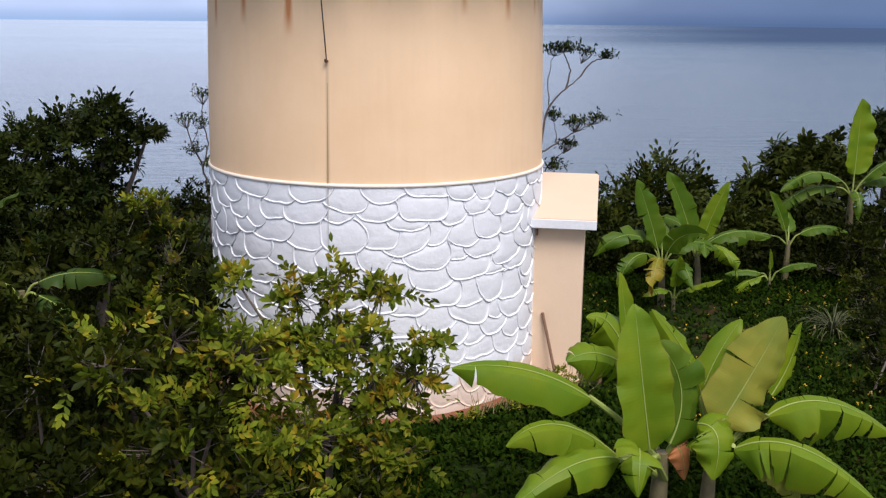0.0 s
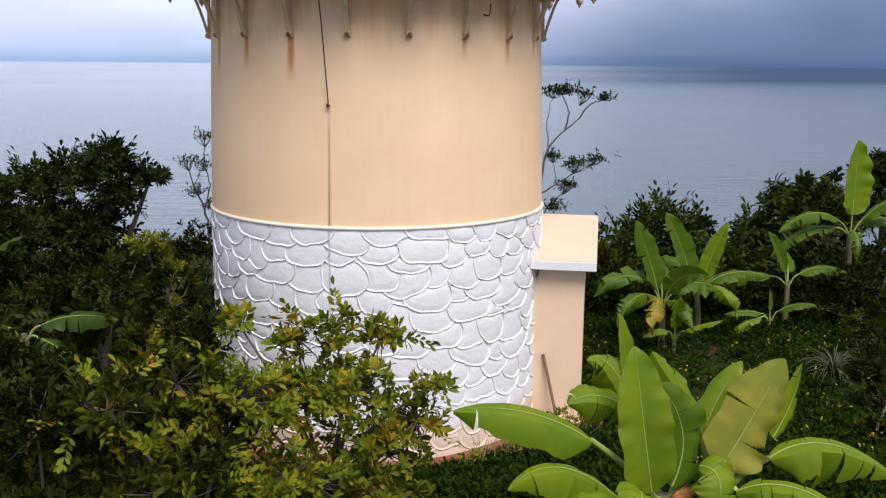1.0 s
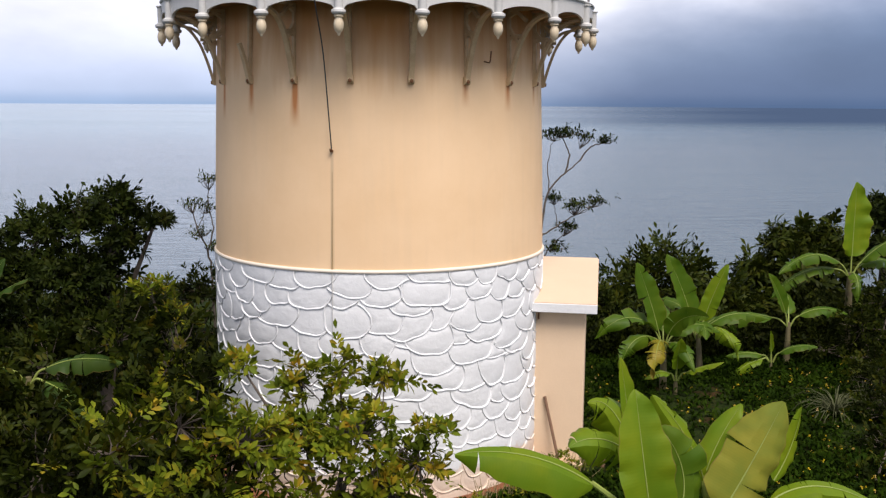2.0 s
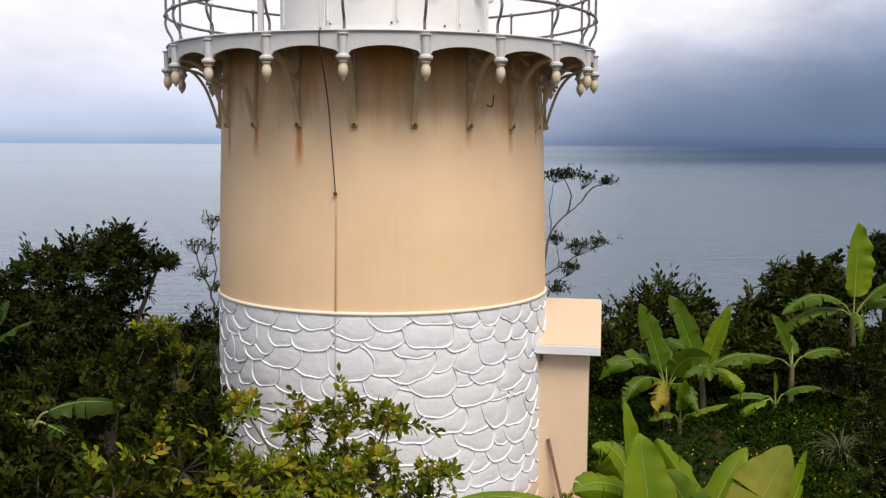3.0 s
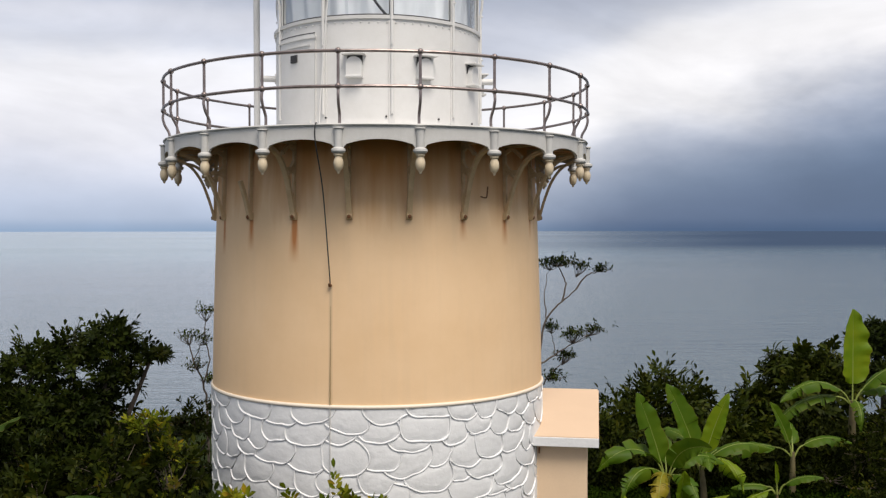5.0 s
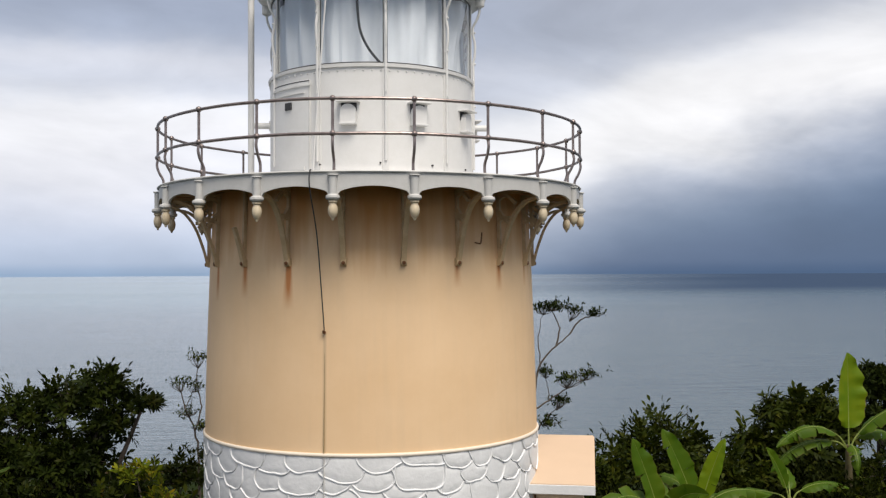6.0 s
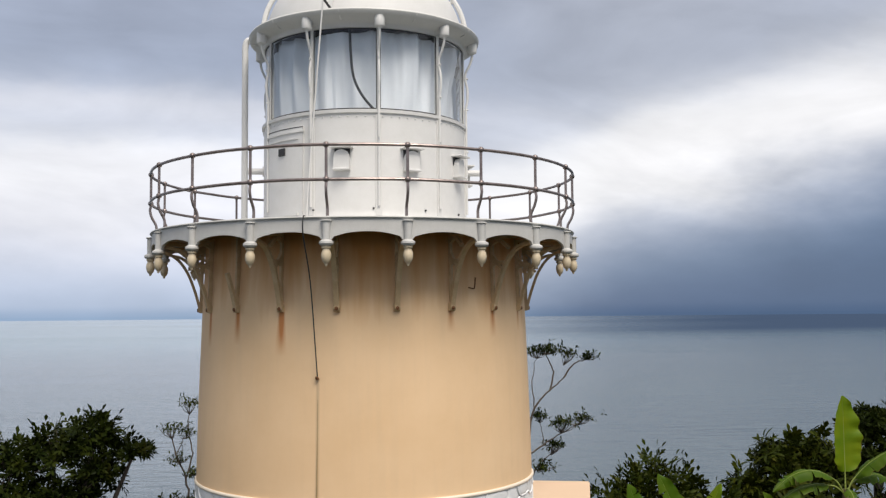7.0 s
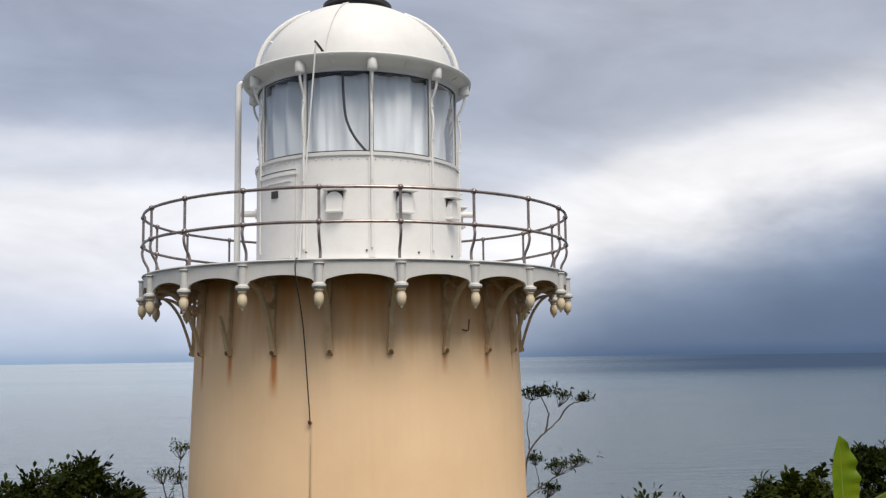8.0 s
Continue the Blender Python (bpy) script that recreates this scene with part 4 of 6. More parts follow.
part("wall_groove", lathe([(R_LOW - 0.01, 0.8), (R_LOW + 0.036, 0.8), (R_LOW + 0.036, BAND_Z - 0.03), (R_LOW - 0.01, BAND_Z - 0.03)], 1, closed=True, lo=-14.65, hi=-14.42), GALLERY, lower_wall, "grey conductor strip on the white wall")

# ---------------------------------------------------------------- the side porch
porch = thing("porch", "small cream plastered porch with white-edged sloping roof beside the tower", "porch")
PT = turned(-12.9)            # its front turns a little towards the camera


def porch_part(name, bm, mat, label=""):
    bmesh.ops.transform(bm, matrix=PT, verts=bm.verts)
    return part(name, bm, mat, porch, label)


porch_part("wall", block((1.8, 1.6, 3.6), (2.745, 0.25, 0.89), bevel=0.015), ANNEX, "cream plaster porch wall")
# the roof slab: a wedge that rises away from the front, with a white front edge
bm = bmesh.new()
x0, x1, y0, y1 = 1.6, 3.84, -0.74, 1.4
vs = [bm.verts.new(c) for c in ((x0, y0, 2.735), (x1, y0, 2.735), (x1, y1, 2.735), (x0, y1, 2.735), (x0, y0, 2.865), (x1, y0, 2.865), (x1, y1, 3.32), (x0, y1, 3.32))]
for q in ((0, 1, 2, 3), (4, 7, 6, 5), (0, 4, 5, 1), (1, 5, 6, 2), (2, 6, 7, 3), (3, 7, 4, 0)):
    bm.faces.new([vs[i] for i in q])
bmesh.ops.bevel(bm, geom=bm.edges[:], offset=0.02, segments=2, affect="EDGES")
porch_part("roof", bm, ROOF, "cream painted sloping roof slab")
porch_part("roof_edge", block((2.24, 0.03, 0.15), ((x0 + x1) / 2, y0 - 0.012, 2.785), bevel=0.006), STUCCO, "white painted roof edge")
porch_part("roof_moulding", block((2.08, 0.09, 0.06), (1.6 + 1.06, -0.59, 2.708), bevel=0.012), GALLERY, "grey moulding under the roof edge")
porch_part("plinth", block((0.5, 0.16, 0.3), (3.42, -0.6, -0.1), bevel=0.02), ANNEX, "worn plaster plinth")
porch_part("hook", tube([(2.86, -0.53, 2.64), (2.86, -0.58, 2.63), (2.86, -0.59, 2.55)], 0.015, 6), RUSTY, "rusty hook under the roof")
broom = thing("broom", "old wooden broom handle leaning in the corner of the porch", "broom")
part("handle", tube([(3.05, -1.5, -0.05), (2.79, -1.23, 1.2)], 0.026, 8), WOOD, broom)
part("ferrule", tube([(3.052, -1.504, -0.07), (3.04, -1.48, 0.03)], 0.036, 8), DARK, broom)
board = part("board", block((0.05, 0.16, 0.75), (3.75, -1.5, 0.2), pose(0, 0, 0, 0, 4, 0), bevel=0.008), WOOD)
tagged(board, "weathered brown board standing by the porch foot", "board")

# ---------------------------------------------------------------- plants
rng = np.random.default_rng(7)


def leaf_mesh(name, base, along, face, length, width, droop=0.15):
    """Many small folded leaves in one mesh, from arrays of their base, direction and upper side."""
    base, along, face = (np.asarray(a, float) for a in (base, along, face))
    length, width = np.asarray(length, float)[:, None], np.asarray(width, float)[:, None]
    along = along / np.linalg.norm(along, axis=1, keepdims=True)
    side = np.cross(along, face)
    side /= np.maximum(np.linalg.norm(side, axis=1, keepdims=True), 1e-6)
    up = np.cross(side, along)
    def at(t, w, lift):
        return base + along * length * t + side * width * w + up * (width * lift - length * droop * t * t)
    v = np.stack([at(0, 0, 0), at(0.34, 0.36, 0.1), at(0.34, 0, 0), at(0.34, -0.36, 0.1), at(0.66, 0.46, 0.12), at(0.66, 0, 0), at(0.66, -0.46, 0.12), at(1, 0, 0)], 1)
    k = len(base)
    f = np.array([[0, 2, 1], [0, 3, 2], [1, 2, 5], [1, 5, 4], [2, 3, 6], [2, 6, 5], [4, 5, 7], [5, 6, 7]])[None] + (np.arange(k) * 8)[:, None, None]
    f = f.reshape(-1)
    me = bpy.data.meshes.new(name)
    me.vertices.add(k * 8)
    me.vertices.foreach_set("co", v.reshape(-1))
    me.loops.add(len(f))
    me.loops.foreach_set("vertex_index", f)
    me.polygons.add(k * 8)
    me.polygons.foreach_set("loop_start", np.arange(0, len(f), 3))
    me.update(calc_edges=True)
    return me


def tips_of(blobs, density, gap=0.25, seed=1.0, under=-0.35):
    """Twig ends near the skin of the blobs (centre, radii), uneven and with gaps; also the way each points."""
    pts, ways = [], []
    for i, (c, r) in enumerate(blobs):
        c, r = np.array(c, float), np.array(r if isinstance(r, (tuple, list)) else (r, r, r), float)
        k = int(density * (r[0] * r[1] + r[1] * r[2] + r[0] * r[2]) * 4.2)
        d_ = rng.normal(size=(k, 3))
        d_ /= np.linalg.norm(d_, axis=1, keepdims=True)
        d_ = d_[d_[:, 2] > under]
        for w in d_:
            q = noise.noise(Vector(w * 2.1) + Vector((seed, i * 3.1, 0)))
            if q < -gap and rng.random() < 0.85:
                continue
            s = (0.86 + 0.34 * q) * (rng.random() ** 0.35)
            pts.append(c + w * r * s)
            ways.append(w)
    return np.array(pts), np.array(ways)


def crown_mesh(name, tips, ways, per=7, length=0.13, width=0.05, spread=0.85, lift=0.35, droop=0.15):
    k = len(tips) * per
    b = np.repeat(tips, per, 0)
    w = np.repeat(ways, per, 0) * 0.55 + np.array([0, 0, lift]) + rng.normal(size=(k, 3)) * spread
    b = b + rng.normal(size=(k, 3)) * length * 0.3
    f = np.array([0, 0, 1.0]) + rng.normal(size=(k, 3)) * 0.35
    s = rng.uniform(0.6, 1.25, k)
    return leaf_mesh(name, b, w, f, length * s, width * s, droop)


def whorl_mesh(name, tips, ways, per=7, length=0.16, width=0.07, lift=0.35, droop=0.15, opening=62.0):
    """Leaves in whorls: at each twig's end a rosette that opens round the twig's own direction."""
    k = len(tips)
    axis = ways * 0.6 + np.array([0, 0, lift]) + rng.normal(size=(k, 3)) * 0.4
    axis /= np.linalg.norm(axis, axis=1, keepdims=True)
    ref = rng.normal(size=(k, 3))
    e1 = np.cross(axis, ref)
    e1 /= np.linalg.norm(e1, axis=1, keepdims=True)
    e2 = np.cross(axis, e1)
    size = rng.uniform(0.75, 1.2, k)
    b, w, f, s = [], [], [], []
    for j in range(per):
        ph = 2.4 * j + rng.normal(size=k) * 0.25
        op = np.radians(opening * (1.15 - 0.75 * j / per) + rng.normal(size=k) * 9)
        out = e1 * np.cos(ph)[:, None] + e2 * np.sin(ph)[:, None]
        b.append(tips + axis * (length * 0.45 * (j / per - 0.6)) + out * length * 0.05)
        w.append(out * np.sin(op)[:, None] + axis * np.cos(op)[:, None])
        f.append(axis + rng.normal(size=(k, 3)) * 0.12)
        s.append(size * rng.uniform(0.75, 1.15, k))
    s = np.concatenate(s)
    return leaf_mesh(name, np.concatenate(b), np.concatenate(w), np.concatenate(f), length * s, width * s, droop)


def shoot_mesh(name, blobs, k, reach, length):
    """Young shoots that stand out of the crown, with leaves in pairs along them."""
    b, w, f, s = [], [], [], []
    area = np.array([np.mean(r) ** 2 if isinstance(r, (tuple, list)) else r * r for _, r in blobs])
    for i in rng.choice(len(blobs), k, p=area / area.sum()):
        c, r = blobs[i]
        r = np.array(r if isinstance(r, (tuple, list)) else (r, r, r), float)
        d_ = rng.normal(size=3) + np.array([0, -0.25, 0.45])
        d_ /= np.linalg.norm(d_)
        p = np.array(c) + d_ * r * 0.85
        way = d_ * 0.9 + np.array([0, -0.1, 0.12]) + rng.normal(size=3) * 0.45
        way /= np.linalg.norm(way)
        side = np.cross(way, rng.normal(size=3))
        side /= np.linalg.norm(side)
        up = np.cross(side, way)
        up *= np.sign(up[2]) or 1
        ln = reach * rng.uniform(0.6, 1.2)
        m = 5
        for j in range(m):
            t = (j + 0.6) / m
            at = p + way * ln * t + np.array([0, 0, -0.25 * ln * t * t])
            for sg in (-1, 1):
                b.append(at)
                w.append(way * (0.45 + 0.5 * t) + side * sg * (1.0 - 0.35 * t) + rng.normal(size=3) * 0.15)
                f.append(up + rng.normal(size=3) * 0.2)
                s.append(length * 0.85 * (1.0 - 0.35 * abs(t - 0.5)) * rng.uniform(0.75, 1.1))
        b.append(p + way * ln)
        w.append(way + rng.normal(size=3) * 0.15)
        f.append(up)
        s.append(length * 0.9)
    s = np.array(s)
    return leaf_mesh(name, b, w, f, s, s * 0.5, 0.12)


def woody(thing_, base, blobs, tips, trunk_r=0.06, twig_every=3, stems=3, twig_r=0.006):
    """Trunk and limbs from the base to the blobs, and twigs out to some of the leaf tips."""
    base = Vector(base)
    mid = Vector(np.mean([b[0] for b in blobs], 0))
    fork = base.lerp(mid, 0.45) + Vector((0.05, 0.03, 0))
    part("trunk", tube(smooth_curve([base - Vector((0, 0, 0.15)), base.lerp(fork, 0.5) + Vector((0.05, -0.04, 0)), fork], 4), [trunk_r * (1.25 - 0.45 * i / 8) for i in range(9)], 8), BARK, thing_, "", True)
    for c, r in blobs:
        c = Vector(c)
        m = fork.lerp(c, 0.5) + Vector(rng.normal(size=3) * 0.10)
        part("limb", tube(smooth_curve([fork, m, c], 4), [trunk_r * (0.7 - 0.5 * i / 8) for i in range(9)], 6), BARK, thing_, "", True)
    bm = bmesh.new()
    cen = [Vector(b[0]) for b in blobs]
    for p in tips[::twig_every]:
        p = Vector(p)
        c = min(cen, key=lambda q: (q - p).length)
        m = c.lerp(p, 0.55) + Vector(rng.normal(size=3) * 0.03) + Vector((0, 0, -0.03))
        tube([c, m, p], [twig_r * 1.8, twig_r * 1.2, twig_r * 0.6], 4, bm, caps=False)
    tagged(part("twig_mass", bm, BARK, thing_, recalc=False), kind="stuff")


def plant(name, label, category, base, blobs, mat, density=30, per=7, length=0.13, width=0.05, gap=0.25, seed=1.0, trunk_r=0.05, lift=0.35, droop=0.15, group="", under=-0.35, twig_every=3, shoots=0, shoot_len=0.3, shoot_mat=None, opening=62.0):
    ob = thing(name, label, category, group=group)
    tips, ways = tips_of(blobs, density, gap, seed, under)
    woody(ob, base, blobs, tips, trunk_r, twig_every)
    if shoots:
        tagged(mesh_part("young_growth", shoot_mesh("young_growth", blobs, shoots, shoot_len, length), shoot_mat or mat, ob), kind="stuff")
    c = mesh_part("crown", whorl_mesh("crown", tips, ways, per, length, width, lift, droop, opening), mat, ob)
    tagged(c, kind="stuff")
    return ob


def banana_leaf(parent, a, b, c, width, mat, fold=0.3, tears=2, face=(0, -0.5, 0.8)):
    """A banana blade along the arc a-b-c: a fleshy midrib and two folded halves, torn between the veins."""
    a, b, c = Vector(a), Vector(b), Vector(c)
    n_ = 26
    ctrl = b * 2 - (a + c) * 0.5
    path = [a * (1 - t) ** 2 + ctrl * 2 * t * (1 - t) + c * t * t for t in [i / n_ for i in range(n_ + 1)]]
    face = Vector(face).normalized()
    cuts = {(s, int(rng.integers(5, n_ - 3))) for s in (-1, 1) for _ in range(tears)}
    bm = bmesh.new()
    uvl = bm.loops.layers.uv.new("UVMap")
    wave = rng.uniform(0, 9)
    for s in (-1, 1):
        prev, sag = None, 0.0
        for i, p in enumerate(path):
            t = i / n_
            tan = (path[min(i + 1, n_)] - path[max(i - 1, 0)]).normalized()
            side = tan.cross(face).normalized() * s
            up = side.cross(tan).normalized() * s
            if up.dot(face) < 0:
                up = -up
            w = width / 2 * min(1.0, (t / 0.17 + 0.08)) ** 0.6 * max(0.0, 1 - max(0.0, (t - 0.36) / 0.65) ** 2.5) ** 0.8
            w *= 1.18 + 0.16 * noise.noise((t * 7 + wave, s * 3, 0))
            rip = 0.16 * noise.noise((t * 9 + wave, s * 5.0, 2.0)) * width

            def pts_for(fo):
                out = []
                for q in (0.0, 0.35, 0.7, 1.0):
                    lift_ = -fo * w * q * q * 0.9 + 0.10 * w * math.sin(q * 3.1) + rip * q * q
                    out.append(bm.verts.new(p + side * (w * q * math.cos(fo * q * 0.8)) + up * lift_))
                return out
            now = pts_for(fold + sag)
            if prev:
                for q in range(3):
                    fc = bm.faces.new((prev[q], prev[q + 1], now[q + 1], now[q]))
                    us = (0.5 + s * q / 6, 0.5 + s * (q + 1) / 6, 0.5 + s * (q + 1) / 6, 0.5 + s * q / 6)
                    for lp, u, v in zip(fc.loops, us, ((i - 1) / n_, (i - 1) / n_, t, t)):
                        lp[uvl].uv = (u, v)
            if (s, i) in cuts:
                # the blade parts here: the next flap hangs at another angle
                sag = rng.uniform(-0.25, 0.8)
                prev = pts_for(fold + sag)
                for q in range(1, 4):
                    prev[q].co += tan * width * 0.05 * q / 3
            else:
                prev = now
    leaf = part("leaf", bm, mat, parent, "", True, recalc=False)
    rib = [p + face * 0.004 for p in path]
    part("midrib", tube(rib, [0.0095 * (1.05 - i / n_) * (0.6 + width) for i in range(n_ + 1)], 6), MIDRIB, leaf, "", True)
    return leaf


def stalk(parent, a, b, r=0.03):
    a, b = Vector(a), Vector(b)
    m = a.lerp(b, 0.5) + Vector((0, 0, 0.06))
    part("leaf_stalk", tube(smooth_curve([a, m, b], 5), [r * (1.3 - 0.5 * i / 10) for i in range(11)], 7), MIDRIB, parent, "", True)


def pseudostem(parent, base, height, r=0.09, lean=(0, 0)):
    b = Vector(base)
    pts = smooth_curve([b - Vector((0, 0, 0.15)), b + Vector((lean[0] * 0.3, lean[1] * 0.3, height * 0.5)), b + Vector((lean[0], lean[1], height))], 5)
    part("stem", tube(pts, [r * (1.15 - 0.55 * i / 10) for i in range(11)], 10), STEM, parent, "brown and green banana stem", True)
    return b + Vector((lean[0], lean[1], height))


def banana(label, base, height, specs, mat=None, r=0.08, lean=(0, 0)):
    """A banana plant: specs give each leaf's heading (0: to the camera, 90: right), rise, length, width and droop."""
    ob = thing("banana_plant", label, "banana plant", group="banana plants")
    top = pseudostem(ob, base, height, r, lean)
    for az, rise, ln, wd, dr, tears in specs:
        out = on_wall(1.0, az, 0)
        up = Vector((0, 0, 1))
        start = top + out * 0.04
        a = start + (out * math.cos(radians(rise)) + up * math.sin(radians(rise))) * ln * 0.22
        b = a + (out * math.cos(radians(rise - dr * 0.4)) + up * math.sin(radians(rise - dr * 0.4))) * ln * 0.45
        c = b + (out * math.cos(radians(rise - dr)) + up * math.sin(radians(rise - dr))) * ln * 0.5
        stalk(ob, start - up * 0.1, a, 0.018)
        face = (up * math.cos(radians(rise)) - out * math.sin(radians(rise))) + Vector((0, -0.25 if rise < 65 else -2.2, 0.1))
        # upright leaves take the lit colour, most others the shade-coloured copy
        banana_leaf(ob, a, b, c, wd, BANANA_YELLOW if tears > 8 and height < 2 else mat or (BANANA if rise > 85 or rng.random() < 0.15 else BANANA_SHADED), 0.4 if rise < 60 else -0.35, tears, face)
    return ob


# the banana clump in front of the porch
near_banana = thing("banana_plant", "large banana clump with broad torn bright green leaves on the grass", "banana plant", group="banana plants")
crown_at = pseudostem(near_banana, (3.25, -6.75, 0.0), 1.25, 0.12, (0.0, -0.05))
crown_b = pseudostem(near_banana, (3.85, -6.7, 0.0), 1.2, 0.10, (0.0, -0.05))
banana_leaf(near_banana, (2.35, -6.95, 1.98), (1.59, -7.1, 2.38), (0.79, -7.2, 2.45), 0.56, BANANA, 0.8, 1, (0, -0.35, 0.95))
banana_leaf(near_banana, (2.66, -7.0, 1.32), (1.92, -7.3, 1.83), (1.35, -7.5, 1.68), 0.5, BANANA, 0.95, 4, (0, -0.25, 1))
banana_leaf(near_banana, (2.61, -7.3, 1.42), (2.03, -7.6, 1.49), (1.37, -7.9, 1.18), 0.5, BANANA, 0.7, 2, (-0.2, -0.6, 0.8))
banana_leaf(near_banana, (3.05, -6.3, 1.74), (2.93, -6.2, 2.48), (2.82, -6.15, 3.21), 0.24, BANANA, -0.5, 0, (0.3, -0.9, 0.2))
banana_leaf(near_banana, (3.04, -7.0, 1.38), (2.9, -7.0, 2.26), (2.83, -6.8, 3.02), 0.54, BANANA, -0.3, 0, (0.05, -1, 0.25))
banana_leaf(near_banana, (2.88, -6.5, 2.17), (2.47, -6.6, 2.38), (2.12, -6.7, 2.32), 0.5, BANANA, 0.8, 3, (-0.1, -0.6, 0.8))
banana_leaf(near_banana, (3.01, -6.4, 1.92), (2.73, -6.3, 2.58), (2.41, -6.3, 2.71), 0.5, BANANA, 0.8, 3, (-0.3, -0.6, 0.8))
banana_leaf(near_banana, (3.3, -6.9, 1.4), (3.42, -6.8, 2.0), (3.12, -6.8, 2.58), 0.6, BANANA_SHADED, 0.35, 3, (0.1, -1, 0.2))
banana_leaf(near_banana, (3.77, -6.6, 1.71), (3.52, -6.6, 2.34), (3.09, -6.6, 2.89), 0.5, BANANA, 0.9, 5, (0.5, -0.8, 0.4))
banana_leaf(near_banana, (3.73, -6.5, 1.67), (3.93, -6.4, 2.19), (4.25, -6.3, 2.67), 0.34, BANANA, -0.3, 1, (-0.4, -0.8, 0.4))
banana_leaf(near_banana, (3.89, -6.8, 1.55), (4.25, -6.75, 2.18), (4.58, -6.7, 2.82), 0.66, BANANA_PALE, -0.1, 1, (-0.25, -0.95, -0.1))
banana_leaf(near_banana, (4.6, -6.5, 1.8), (4.83, -6.4, 2.18), (4.93, -6.4, 2.66), 0.3, BANANA, 0.3, 1, (0.5, -0.8, 0.2))
banana_leaf(near_banana, (4.45, -6.8, 1.67), (5.11, -6.8, 1.83), (5.96, -6.8, 1.42), 0.6, BANANA, 0.95, 4, (0.0, -0.25, 1))
banana_leaf(near_banana, (3.93, -7.2, 1.46), (4.56, -7.5, 1.59), (5.34, -7.8, 1.06), 0.62, BANANA, 0.9, 5, (0.15, -0.3, 1))
banana_leaf(near_banana, (4.15, -7.1, 1.27), (4.46, -7.3, 1.22), (4.62, -7.4, 0.8), 0.36, BANANA_PALE, 0.4, 2, (0.3, -0.7, 0.6))
banana_leaf(near_banana, (2.8, -7.4, 1.57), (2.7, -7.8, 1.66), (2.66, -7.95, 1.3), 0.42, BANANA, 0.4, 2, (0, -0.8, 0.6))
banana_leaf(near_banana, (3.57, -7.0, 1.68), (3.71, -7.25, 1.62), (3.66, -7.35, 1.17), 0.55, BANANA, 0.4, 2, (0.2, -0.8, 0.5))
banana_leaf(near_banana, (3.33, -6.75, 1.33), (3.45, -6.85, 1.27), (3.5, -6.9, 0.94), 0.28, ORANGE, 0.4, 1, (0.2, -0.9, 0.3))
for a_, b_ in (((3.2, -6.8, 1.15), (2.34, -6.95, 2.0)), ((3.2, -6.8, 1.0), (2.66, -7.0, 1.32)), ((3.2, -6.8, 0.95), (2.62, -7.3, 1.4)), ((3.25, -6.75, 1.1), (2.98, -6.4, 1.9)),
               ((3.85, -6.75, 1.1), (4.45, -6.8, 1.68)), ((3.85, -6.75, 1.0), (3.92, -7.2, 1.5)), ((3.3, -6.8, 0.9), (2.95, -7.4, 1.4)), ((3.85, -6.7, 1.1), (3.9, -6.8, 1.6)),
               ((3.25, -6.75, 1.1), (3.08, -7.0, 1.25)), ((3.3, -6.75, 1.1), (3.4, -6.85, 1.4)), ((3.85, -6.7, 1.15), (3.7, -6.6, 1.85)), ((3.85, -6.7, 1.15), (4.55, -6.5, 1.95))):
    stalk(near_banana, a_, b_, 0.035)

# banana plants by the thicket
LEAFY = "banana plant with upright green leaves beside the thicket"
banana(LEAFY, (6.2, 3.2, -0.1), 1.0, [(-75, 62, 1.75, 0.40, 90, 5), (-80, 74, 1.7, 0.46, 6, 1), (35, 72, 1.3, 0.4, 60, 2), (100, 50, 1.3, 0.36, 70, 4), (-60, 40, 1.4, 0.36, 95, 7), (-25, 35, 1.35, 0.4, 95, 9), (170, 65, 1.4, 0.36, 60, 2), (20, 30, 1.1, 0.36, 80, 4)], lean=(0.0, 0.1))
banana(LEAFY, (6.35, 2.8, -0.1), 0.45, [(-10, 70, 0.9, 0.3, 10, 1), (60, 30, 0.9, 0.22, 10, 1), (-70, 30, 0.7, 0.22, 50, 2)], BANANA, r=0.05)
banana(LEAFY, (7.35, 4.2, -0.1), 1.0, [(-85, 72, 1.75, 0.5, 8, 1), (75, 76, 1.5, 0.36, 8, 1), (85, 45, 1.5, 0.38, 55, 3), (-95, 50, 1.3, 0.36, 70, 3), (30, 40, 1.3, 0.4, 100, 5), (120, 40, 1.3, 0.36, 80, 5), (-150, 60, 1.3, 0.36, 60, 2), (-10, 55, 1.2, 0.4, 80, 3)], lean=(-0.05, 0.1))
banana("young banana plant with long flat leaves in the shade", (9.75, 5.0, -0.1), 1.1, [(-85, 18, 2.0, 0.42, 35, 4), (-60, 66, 1.3, 0.3, 15, 0), (80, 40, 1.2, 0.36, 50, 2), (160, 50, 1.0, 0.3, 40, 1)], BANANA_SHADED)
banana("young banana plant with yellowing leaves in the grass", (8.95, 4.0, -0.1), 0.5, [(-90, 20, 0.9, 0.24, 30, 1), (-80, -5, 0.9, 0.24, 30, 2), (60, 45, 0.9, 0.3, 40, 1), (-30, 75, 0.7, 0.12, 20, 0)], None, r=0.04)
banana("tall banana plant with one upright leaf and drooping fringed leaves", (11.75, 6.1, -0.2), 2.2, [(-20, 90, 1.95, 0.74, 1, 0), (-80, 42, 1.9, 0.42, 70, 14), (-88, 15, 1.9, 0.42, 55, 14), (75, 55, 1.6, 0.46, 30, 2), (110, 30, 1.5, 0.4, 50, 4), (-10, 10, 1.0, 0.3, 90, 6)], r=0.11)
